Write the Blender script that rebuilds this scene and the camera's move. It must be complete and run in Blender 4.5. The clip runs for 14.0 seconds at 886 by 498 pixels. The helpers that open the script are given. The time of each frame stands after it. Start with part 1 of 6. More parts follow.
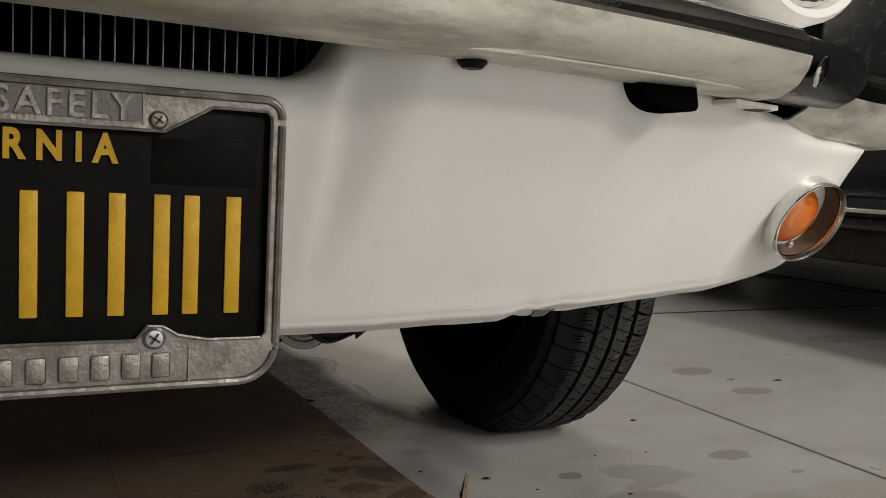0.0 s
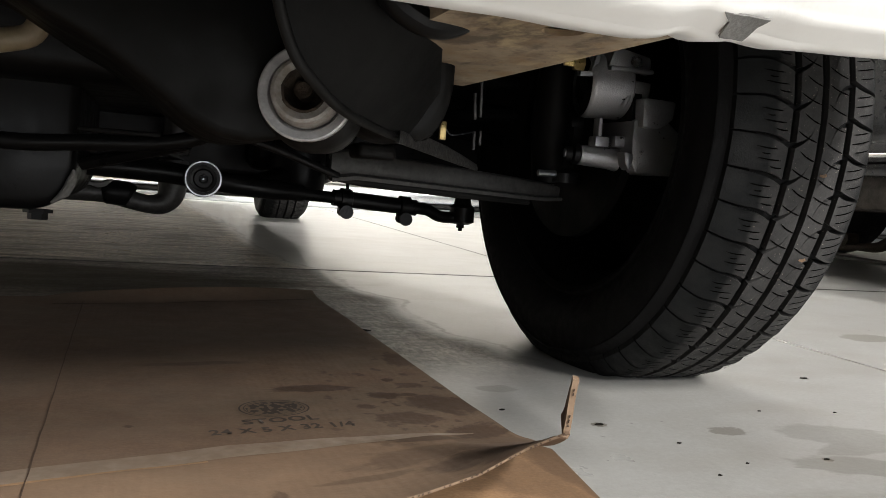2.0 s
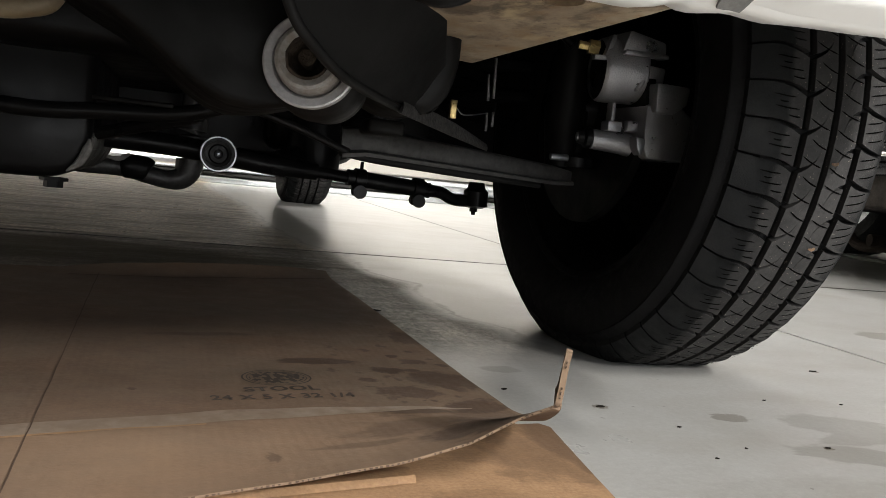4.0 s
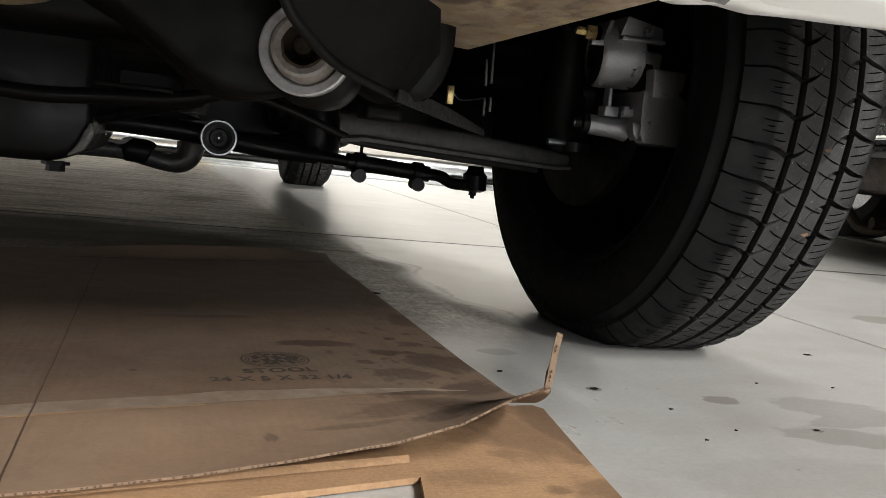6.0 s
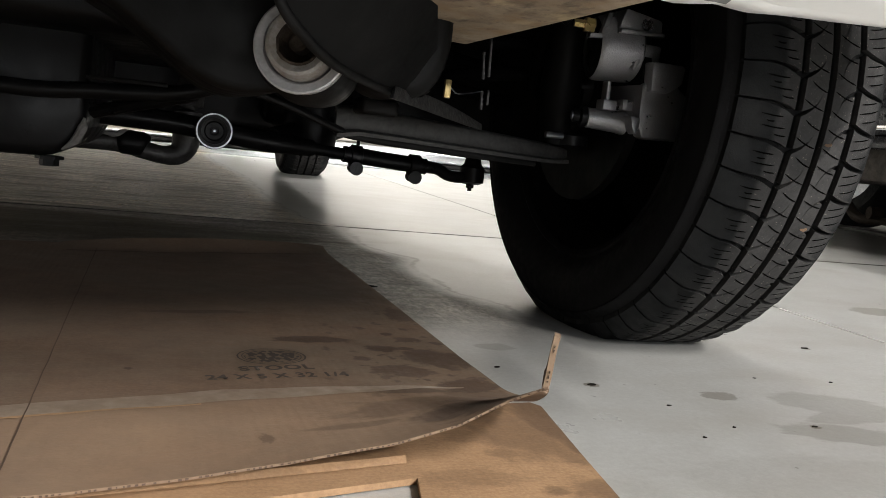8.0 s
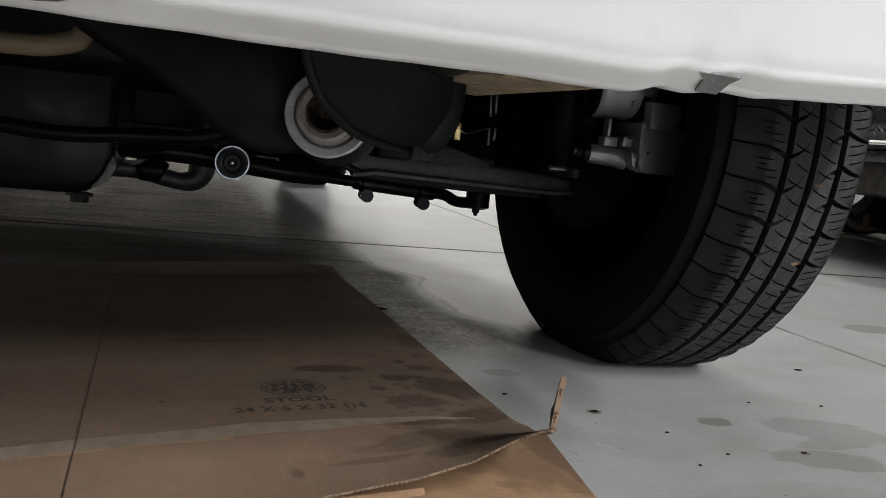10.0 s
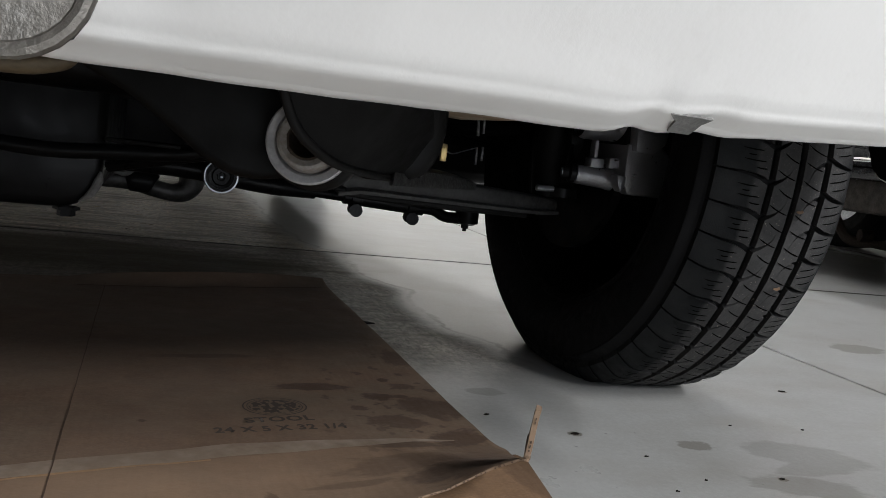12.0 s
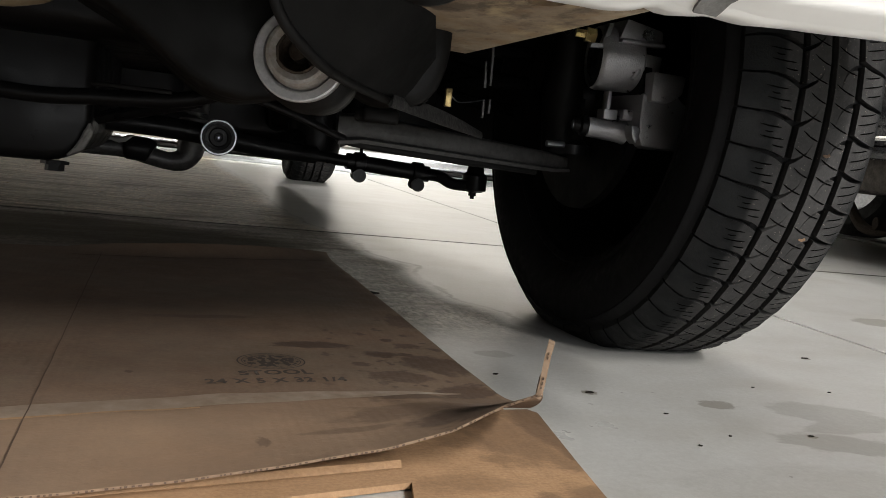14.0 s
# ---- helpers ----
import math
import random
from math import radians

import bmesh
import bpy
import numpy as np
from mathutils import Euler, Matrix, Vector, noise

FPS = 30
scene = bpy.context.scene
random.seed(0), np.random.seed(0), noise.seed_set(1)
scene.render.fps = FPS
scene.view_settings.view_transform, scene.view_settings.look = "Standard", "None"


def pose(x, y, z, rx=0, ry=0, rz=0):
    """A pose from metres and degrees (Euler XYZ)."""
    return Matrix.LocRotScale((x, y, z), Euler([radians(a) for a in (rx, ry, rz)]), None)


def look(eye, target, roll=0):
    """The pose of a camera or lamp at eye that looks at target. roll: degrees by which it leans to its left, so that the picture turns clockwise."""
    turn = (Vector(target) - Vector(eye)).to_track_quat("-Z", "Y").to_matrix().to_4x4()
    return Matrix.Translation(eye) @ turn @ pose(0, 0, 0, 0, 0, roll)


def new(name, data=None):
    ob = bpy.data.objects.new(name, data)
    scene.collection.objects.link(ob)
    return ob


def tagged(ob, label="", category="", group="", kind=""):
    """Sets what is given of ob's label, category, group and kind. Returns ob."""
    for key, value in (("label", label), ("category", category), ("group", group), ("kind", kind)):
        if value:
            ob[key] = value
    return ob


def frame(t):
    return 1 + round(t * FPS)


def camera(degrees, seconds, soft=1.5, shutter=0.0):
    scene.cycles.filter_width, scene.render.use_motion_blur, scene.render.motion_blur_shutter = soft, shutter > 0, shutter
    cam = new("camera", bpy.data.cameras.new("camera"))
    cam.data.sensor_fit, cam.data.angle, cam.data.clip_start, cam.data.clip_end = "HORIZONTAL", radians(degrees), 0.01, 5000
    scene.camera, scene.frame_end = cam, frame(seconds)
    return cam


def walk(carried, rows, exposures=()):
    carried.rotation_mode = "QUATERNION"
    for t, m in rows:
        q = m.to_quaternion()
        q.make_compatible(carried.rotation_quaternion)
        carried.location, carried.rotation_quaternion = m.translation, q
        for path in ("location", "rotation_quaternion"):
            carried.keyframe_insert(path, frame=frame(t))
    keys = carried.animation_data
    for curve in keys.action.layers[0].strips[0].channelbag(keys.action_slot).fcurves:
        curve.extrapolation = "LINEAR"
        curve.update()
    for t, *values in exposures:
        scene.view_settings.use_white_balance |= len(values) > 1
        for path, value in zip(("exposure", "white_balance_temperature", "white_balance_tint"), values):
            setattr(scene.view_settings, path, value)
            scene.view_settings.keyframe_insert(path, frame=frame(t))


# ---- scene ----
cam = camera(55.8, 14.0, soft=0.65)
PATH = [
    (0, (0.019, -0.059, 0.371), (0.914, 1.721, 0.197), 2.9),
    (0.3, (0.012, -0.017, 0.322), (0.912, 1.762, 0.159), 2.5),
    (0.5, (0.024, 0.017, 0.291), (0.918, 1.8, 0.134), 2.3),
    (0.8, (0.072, 0.099, 0.248), (0.94, 1.895, 0.095), 2.7),
    (1, (0.105, 0.152, 0.227), (0.915, 1.974, 0.071), 3.5),
    (1.5, (0.144, 0.229, 0.192), (0.842, 2.097, 0.032), 4.0),
    (2, (0.17, 0.216, 0.191), (0.841, 2.094, 0.031), 4.5),
    (2.5, (0.182, 0.215, 0.168), (0.834, 2.099, 0.008), 5.0),
    (5, (0.183, 0.201, 0.187), (0.8, 2.093, -0.018), 6.3),
    (5.5, (0.186, 0.199, 0.185), (0.803, 2.089, -0.03), 6.2),
    (6, (0.185, 0.197, 0.184), (0.801, 2.086, -0.043), 6.2),
    (6.5, (0.185, 0.198, 0.185), (0.804, 2.085, -0.05), 6.1),
    (7, (0.185, 0.196, 0.182), (0.804, 2.082, -0.064), 6.1),
    (7.5, (0.185, 0.197, 0.183), (0.807, 2.081, -0.07), 6.1),
    (8, (0.186, 0.202, 0.19), (0.81, 2.085, -0.065), 6.2),
    (8.2, (0.186, 0.202, 0.189), (0.813, 2.084, -0.065), 6.2),
    (10.5, (0.159, 0.166, 0.236), (0.781, 2.05, -0.017), 6.2),
    (11, (0.164, 0.167, 0.242), (0.784, 2.052, -0.007), 6.6),
    (11.5, (0.168, 0.168, 0.24), (0.793, 2.051, -0.005), 6.9),
    (12, (0.171, 0.166, 0.24), (0.801, 2.049, -0.002), 7.1),
    (12.5, (0.173, 0.166, 0.213), (0.808, 2.047, -0.03), 7.2),
    (13, (0.181, 0.176, 0.182), (0.815, 2.058, -0.053), 6.9),
    (13.5, (0.187, 0.195, 0.172), (0.812, 2.081, -0.063), 6.7),
    (14, (0.19, 0.195, 0.191), (0.798, 2.086, -0.048), 6.6),
]
EXPOSURES = [  # seconds, stops, kelvin, tint
    (0.0, -0.45, 6850, 10), (0.5, -0.36, 6700, 10), (1.0, 0.0, 6450, 10), (1.5, 0.55, 6450, 10), (2.0, 0.78, 6450, 10), (5.0, 0.76, 6450, 10),
    (8.2, 0.74, 6400, 10), (10.5, 0.12, 6000, 10), (12.0, 0.12, 6000, 10), (12.5, 0.22, 6150, 10), (13.0, 0.34, 6300, 10), (13.5, 0.45, 6400, 10), (14.0, 0.6, 6450, 10),
]
walk(cam, [(t, look(eye, target, roll)) for t, eye, target, roll in PATH], EXPOSURES)

# ---- world, lamps, exposure ----
world = bpy.data.worlds.new("world")
world.use_nodes = True
scene.world = world
world.node_tree.nodes["Background"].inputs[0].default_value = (0.55, 0.62, 0.7, 1)
world.node_tree.nodes["Background"].inputs[1].default_value = 0.05


# ---- helpers for meshes and materials ----
def mat(name, build=None, color=(0.5, 0.5, 0.5), rough=0.5, metal=0.0, coat=0.0):
    m = bpy.data.materials.new(name)
    m.use_nodes = True
    nt = m.node_tree
    b = nt.nodes["Principled BSDF"]
    b.inputs["Base Color"].default_value = (*color, 1)
    b.inputs["Roughness"].default_value = rough
    b.inputs["Metallic"].default_value = metal
    b.inputs["Coat Weight"].default_value = coat
    if build:
        build(nt, b)
    return m


def node(nt, kind, data_type="", blend_type="", operation="", interpolation_type="", vector_type="", wave_type="", bands_direction="", **values):
    n = nt.nodes.new(kind)
    if data_type:
        n.data_type = data_type
    if blend_type:
        n.blend_type = blend_type
    if operation:
        n.operation = operation
    if interpolation_type:
        n.interpolation_type = interpolation_type
    if vector_type:
        n.vector_type = vector_type
    if wave_type:
        n.wave_type = wave_type
    if bands_direction:
        n.bands_direction = bands_direction
    for key, value in values.items():
        n.inputs[key].default_value = value
    return n


def coords(nt, scale=(1, 1, 1), offset=(0, 0, 0), rot=(0, 0, 0)):
    g = node(nt, "ShaderNodeTexCoord")
    mp = node(nt, "ShaderNodeMapping")
    mp.inputs["Scale"].default_value = scale
    mp.inputs["Location"].default_value = offset
    mp.inputs["Rotation"].default_value = rot
    nt.links.new(g.outputs["Object"], mp.inputs["Vector"])
    return mp.outputs["Vector"]


def noise_of(nt, vec, scale, detail=6, rough=0.6, lo=0.35, hi=0.65, a=0.0, b=1.0):
    """A noise, spread between a and b."""
    n = node(nt, "ShaderNodeTexNoise", Scale=scale, Detail=detail, Roughness=rough)
    nt.links.new(vec, n.inputs["Vector"])
    r = node(nt, "ShaderNodeMapRange")
    for k, v in zip(("From Min", "From Max", "To Min", "To Max"), (lo, hi, a, b)):
        r.inputs[k].default_value = v
    nt.links.new(n.outputs["Fac"], r.inputs["Value"])
    return r.outputs["Result"]


def mixed(nt, fac, a, b, mode="MIX"):
    m = node(nt, "ShaderNodeMix", data_type="RGBA", blend_type=mode)
    for sock, v in ((m.inputs[0], fac), (m.inputs[6], a), (m.inputs[7], b)):
        if isinstance(v, (int, float)):
            sock.default_value = v
        elif isinstance(v, tuple):
            sock.default_value = (*v, 1)
        else:
            nt.links.new(v, sock)
    return m.outputs[2]


def math_of(nt, op, a, b=None):
    m = node(nt, "ShaderNodeMath", operation=op)
    for sock, v in zip(m.inputs, (a, b)):
        if v is None:
            continue
        if isinstance(v, (int, float)):
            sock.default_value = v
        else:
            nt.links.new(v, sock)
    return m.outputs[0]


def bumped(nt, b, height, strength=0.3, distance=0.002):
    n = node(nt, "ShaderNodeBump", Strength=strength, Distance=distance)
    nt.links.new(height, n.inputs["Height"])
    nt.links.new(n.outputs["Normal"], b.inputs["Normal"])


def blot(nt, x, y, rx, ry, wobble=0.5, edge=0.25, seed=0.0, turn=0.0):
    """A mask for one spill or spot round (x, y), with an uneven rim."""
    g = node(nt, "ShaderNodeTexCoord")
    mp = node(nt, "ShaderNodeMapping", vector_type="TEXTURE")
    mp.inputs["Location"].default_value = (x, y, 0)
    mp.inputs["Rotation"].default_value = (0, 0, radians(turn))
    mp.inputs["Scale"].default_value = (rx, ry, 1)
    nt.links.new(g.outputs["Object"], mp.inputs["Vector"])
    flat = node(nt, "ShaderNodeVectorMath", operation="MULTIPLY")
    flat.inputs[1].default_value = (1, 1, 0)
    nt.links.new(mp.outputs[0], flat.inputs[0])
    far = node(nt, "ShaderNodeVectorMath", operation="LENGTH")
    nt.links.new(flat.outputs[0], far.inputs[0])
    shift = node(nt, "ShaderNodeVectorMath", operation="ADD")
    shift.inputs[1].default_value = (seed, seed * 1.7, seed)
    nt.links.new(flat.outputs[0], shift.inputs[0])
    n = node(nt, "ShaderNodeTexNoise", Scale=1.6, Detail=4, Roughness=0.6)
    nt.links.new(shift.outputs[0], n.inputs["Vector"])
    d = math_of(nt, "ADD", far.outputs["Value"], math_of(nt, "MULTIPLY", math_of(nt, "SUBTRACT", n.outputs["Fac"], 0.5), wobble * 2))
    r = node(nt, "ShaderNodeMapRange", interpolation_type="SMOOTHSTEP")
    for k, v in zip(("From Min", "From Max", "To Min", "To Max"), (1 - edge, 1 + edge, 1, 0)):
        r.inputs[k].default_value = v
    nt.links.new(d, r.inputs["Value"])
    return r.outputs["Result"]


def finish(bm, name, smooth=30):
    bmesh.ops.recalc_face_normals(bm, faces=bm.faces)
    me = bpy.data.meshes.new(name)
    bm.to_mesh(me)
    bm.free()
    if smooth:
        me.polygons.foreach_set("use_smooth", [True] * len(me.polygons))
        me.set_sharp_from_angle(angle=radians(smooth))
    return me


def part(name, bm, material, parent=None, label="", smooth=30):
    ob = new(name, finish(bm, name, smooth) if isinstance(bm, bmesh.types.BMesh) else bm)
    if material and not ob.data.materials:
        ob.data.materials.append(material)
    ob.parent = parent
    return tagged(ob, label)


def thing(name, label, category, at=(0, 0, 0), group="", kind=""):
    ob = new(name)
    ob.empty_display_size = 0.05
    ob.location = at
    return tagged(ob, label, category, group, kind)


def box(lo, hi, bevel=0.0, segs=2, bm=None):
    bm2 = bmesh.new()
    bmesh.ops.create_cube(bm2, size=1)
    for v in bm2.verts:
        v.co = [lo[i] + (v.co[i] + 0.5) * (hi[i] - lo[i]) for i in range(3)]
    if bevel:
        bmesh.ops.bevel(bm2, geom=bm2.edges[:], offset=bevel, segments=segs, profile=0.5, affect="EDGES")
    return merge(bm, bm2)


def merge(bm, other):
    if bm is None:
        return other
    me = bpy.data.meshes.new("t")
    other.to_mesh(me)
    other.free()
    bm.from_mesh(me)
    bpy.data.meshes.remove(me)
    return bm


def smooth_path(pts, n=6):
    """A Catmull-Rom line through the points."""
    pts = [Vector(p) for p in pts]
    ext = [2 * pts[0] - pts[1], *pts, 2 * pts[-1] - pts[-2]]
    out = []
    for i in range(1, len(ext) - 2):
        a, b, c, d = ext[i - 1:i + 3]
        for k in range(n):
            t = k / n
            out.append(0.5 * (2 * b + (c - a) * t + (2 * a - 5 * b + 4 * c - d) * t * t + (3 * b - a - 3 * c + d) * t ** 3))
    return out + [pts[-1]]


def tube(pts, radius, segs=14, n=6, bm=None, squash=1.0, caps=True):
    """A bar or pipe along a line; radius may be a list, one for each given point."""
    line = smooth_path(pts, n) if n else [Vector(p) for p in pts]
    rs = [radius] * len(pts) if isinstance(radius, (int, float)) else radius
    bm2 = bmesh.new()
    rings, up = [], Vector((0, 0, 1))
    for i, p in enumerate(line):
        d = (line[min(i + 1, len(line) - 1)] - line[max(i - 1, 0)]).normalized()
        side = d.cross(up)
        side = side.normalized() if side.length > 0.05 else d.cross(Vector((1, 0, 0))).normalized()
        above = side.cross(d)
        u = i / max(1, n) if n else i
        k = min(int(u), len(rs) - 2)
        r = rs[k] + (rs[k + 1] - rs[k]) * (u - k)
        rings.append([bm2.verts.new(p + r * (math.cos(a) * side + squash * math.sin(a) * above)) for a in (2 * math.pi * j / segs for j in range(segs))])
    for a, b in zip(rings, rings[1:]):
        for j in range(segs):
            bm2.faces.new((a[j], a[(j + 1) % segs], b[(j + 1) % segs], b[j]))
    if caps:
        bm2.faces.new(rings[0][::-1])
        bm2.faces.new(rings[-1])
    return merge(bm, bm2)


def lathe(profile, at, axis, segs=32, bm=None, closed=False):
    """A turned solid: rows of (along, radius), along the axis from the place."""
    q = Vector(axis).normalized().to_track_quat("Z", "Y").to_matrix()
    bm2 = bmesh.new()
    rings = []
    for a, r in profile:
        if r < 1e-6:
            rings.append([bm2.verts.new(Vector(at) + q @ Vector((0, 0, a)))])
        else:
            rings.append([bm2.verts.new(Vector(at) + q @ Vector((r * math.cos(w), r * math.sin(w), a))) for w in (2 * math.pi * j / segs for j in range(segs))])
    for a, b in zip(rings, rings[1:] + (rings[:1] if closed else [])):
        for j in range(segs):
            k = (j + 1) % segs
            f = [a[j % len(a)], a[k % len(a)], b[k % len(b)], b[j % len(b)]]
            f = list(dict.fromkeys(f))
            if len(f) > 2:
                bm2.faces.new(f)
    return merge(bm, bm2)


def sheet(rows, thick, bm=None):
    """A bent plate from rows of points, with a thickness."""
    bm2 = bmesh.new()
    grid = [[bm2.verts.new(p) for p in row] for row in rows]
    for a, b in zip(grid, grid[1:]):
        for j in range(len(a) - 1):
            bm2.faces.new((a[j], a[j + 1], b[j + 1], b[j]))
    bmesh.ops.recalc_face_normals(bm2, faces=bm2.faces)
    if thick:
        bmesh.ops.solidify(bm2, geom=bm2.faces[:], thickness=thick)
    return merge(bm, bm2)


def prism(poly, lo, hi, axis="y", bevel=0.0, bm=None, segs=2):
    """A plate cut to a polygon of the two other axes, between lo and hi along the axis."""
    place = {"x": lambda u, v, w: (w, u, v), "y": lambda u, v, w: (u, w, v), "z": lambda u, v, w: (u, v, w)}[axis]
    bm2 = bmesh.new()
    f = bm2.faces.new([bm2.verts.new(place(u, v, lo)) for u, v in poly])
    out = bmesh.ops.extrude_face_region(bm2, geom=[f])
    shift = Vector(place(0, 0, hi - lo))
    for v in (g for g in out["geom"] if isinstance(g, bmesh.types.BMVert)):
        v.co += shift
    if bevel:
        bmesh.ops.bevel(bm2, geom=bm2.edges[:], offset=bevel, segments=segs, profile=0.5, affect="EDGES")
    return merge(bm, bm2)


def lettering(text, size, m, depth=0.001, bold=0.0, wide=1.0, align="CENTER", gap=1.0):
    """Words as a mesh in the plane of the pose m (x along the line, y up it)."""
    cu = bpy.data.curves.new("t", "FONT")
    cu.body, cu.size, cu.extrude, cu.offset, cu.align_x, cu.space_character = text, size, depth, bold, align, gap
    ob = bpy.data.objects.new("t", cu)
    scene.collection.objects.link(ob)
    bpy.context.view_layer.update()
    me = bpy.data.meshes.new_from_object(ob.evaluated_get(bpy.context.evaluated_depsgraph_get()))
    bpy.data.objects.remove(ob)
    bpy.data.curves.remove(cu)
    me.transform(m @ Matrix.Diagonal((wide, 1, 1, 1)))
    return me


# ---- materials ----
def white_paint(nt, b):
    v = coords(nt)
    big = noise_of(nt, v, 3.0, 3)
    fine = noise_of(nt, v, 60.0, 8, lo=0.55, hi=0.8)
    c = mixed(nt, big, (0.80, 0.785, 0.76), (0.74, 0.725, 0.70))
    c = mixed(nt, math_of(nt, "MULTIPLY", fine, 0.10), c, (0.42, 0.38, 0.33))
    nt.links.new(c, b.inputs["Base Color"])
    nt.links.new(noise_of(nt, v, 12, 5, a=0.34, b=0.48), b.inputs["Roughness"])
    bumped(nt, b, noise_of(nt, v, 260, 3), 0.05, 0.0006)


def chrome(nt, b):
    v = coords(nt, (1, 2.5, 3))
    haze = noise_of(nt, v, 9, 9, 0.7, 0.42, 0.72)
    spots = noise_of(nt, coords(nt), 130, 4, 0.5, 0.68, 0.76)
    c = mixed(nt, haze, (0.80, 0.80, 0.79), (0.52, 0.50, 0.45))
    c = mixed(nt, math_of(nt, "MULTIPLY", spots, 0.5), c, (0.22, 0.16, 0.11))
    nt.links.new(c, b.inputs["Base Color"])
    nt.links.new(math_of(nt, "ADD", math_of(nt, "MULTIPLY", haze, 0.22), 0.10), b.inputs["Roughness"])


def hazy_chrome(nt, b):
    v = coords(nt, (1, 2.2, 3))
    haze = noise_of(nt, v, 14, 10, 0.72, 0.40, 0.68)
    stain = noise_of(nt, coords(nt, (2, 7, 5)), 6, 9, 0.7, 0.5, 0.72)
    c = mixed(nt, haze, (0.70, 0.69, 0.62), (0.56, 0.545, 0.48))
    c = mixed(nt, math_of(nt, "MULTIPLY", stain, 0.85), c, (0.24, 0.225, 0.18))
    nt.links.new(c, b.inputs["Base Color"])
    nt.links.new(noise_of(nt, v, 20, 6, a=0.34, b=0.55), b.inputs["Roughness"])
    bumped(nt, b, noise_of(nt, coords(nt), 180, 6), 0.08, 0.0008)


def old_metal(base, other, rough=(0.35, 0.6), scale=40.0, bump=0.25, spec=0.5):
    def build(nt, b):
        b.inputs["Specular IOR Level"].default_value = spec
        v = coords(nt)
        n1 = noise_of(nt, v, scale, 8, 0.65)
        n2 = noise_of(nt, v, scale * 6, 4, 0.6)
        c = mixed(nt, n1, base, other)
        c = mixed(nt, math_of(nt, "MULTIPLY", n2, 0.3), c, tuple(0.5 * x for x in base))
        nt.links.new(c, b.inputs["Base Color"])
        nt.links.new(noise_of(nt, v, scale * 2, 5, a=rough[0], b=rough[1]), b.inputs["Roughness"])
        bumped(nt, b, n2, bump, 0.0008)
    return build


def cast_iron(nt, b):
    v = coords(nt)
    grain = noise_of(nt, v, 700, 4, 0.6, 0.3, 0.7)
    c = mixed(nt, noise_of(nt, v, 25, 4, 0.5, 0.3, 0.7), (0.46, 0.46, 0.475), (0.35, 0.35, 0.362))
    c = mixed(nt, math_of(nt, "MULTIPLY", grain, 0.25), c, (0.13, 0.13, 0.135))
    nt.links.new(c, b.inputs["Base Color"])
    nt.links.new(noise_of(nt, v, 60, 5, a=0.27, b=0.42), b.inputs["Roughness"])
    bumped(nt, b, grain, 0.4, 0.0006)


def rubber(nt, b):
    b.inputs["Specular IOR Level"].default_value = 0.14
    v = coords(nt)
    g = node(nt, "ShaderNodeTexCoord")
    sx = node(nt, "ShaderNodeSeparateXYZ")
    nt.links.new(g.outputs["Object"], sx.inputs[0])
    # band edge offset inboard: the shoulder's shade is put into the tread colour
    lit_worn_band = node(nt, "ShaderNodeMapRange", interpolation_type="SMOOTHSTEP")
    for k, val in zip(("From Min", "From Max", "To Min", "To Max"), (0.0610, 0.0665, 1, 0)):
        lit_worn_band.inputs[k].default_value = val
    nt.links.new(math_of(nt, "ADD", math_of(nt, "ABSOLUTE", math_of(nt, "SUBTRACT", sx.outputs["X"], 0.0165)), noise_of(nt, v, 30, 3, 0.5, 0.3, 0.7, -0.001, 0.001)), lit_worn_band.inputs["Value"])
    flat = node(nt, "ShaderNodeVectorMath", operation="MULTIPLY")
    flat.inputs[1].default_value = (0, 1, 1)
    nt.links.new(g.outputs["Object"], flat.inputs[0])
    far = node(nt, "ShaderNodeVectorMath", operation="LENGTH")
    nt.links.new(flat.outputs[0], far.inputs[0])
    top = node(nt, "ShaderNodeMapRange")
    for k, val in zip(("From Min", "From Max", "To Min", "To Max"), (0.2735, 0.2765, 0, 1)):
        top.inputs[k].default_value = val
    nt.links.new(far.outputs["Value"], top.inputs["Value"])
    # scuffs on block tops only, so groove shade is partly in the colour too
    scuffed = math_of(nt, "MULTIPLY", lit_worn_band.outputs[0], top.outputs[0])
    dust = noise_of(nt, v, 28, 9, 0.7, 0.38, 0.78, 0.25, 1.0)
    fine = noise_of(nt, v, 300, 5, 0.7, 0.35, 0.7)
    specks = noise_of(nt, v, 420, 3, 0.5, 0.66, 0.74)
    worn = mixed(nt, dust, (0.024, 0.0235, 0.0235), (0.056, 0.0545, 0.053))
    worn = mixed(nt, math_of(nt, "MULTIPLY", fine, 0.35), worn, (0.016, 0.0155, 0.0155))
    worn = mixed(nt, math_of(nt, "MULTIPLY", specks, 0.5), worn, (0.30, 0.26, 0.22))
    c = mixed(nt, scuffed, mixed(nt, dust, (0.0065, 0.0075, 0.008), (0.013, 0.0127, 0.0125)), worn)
    nt.links.new(c, b.inputs["Base Color"])
    nt.links.new(noise_of(nt, v, 60, 5, a=0.55, b=0.85), b.inputs["Roughness"])
    bumped(nt, b, noise_of(nt, v, 600, 4), 0.2, 0.0006)


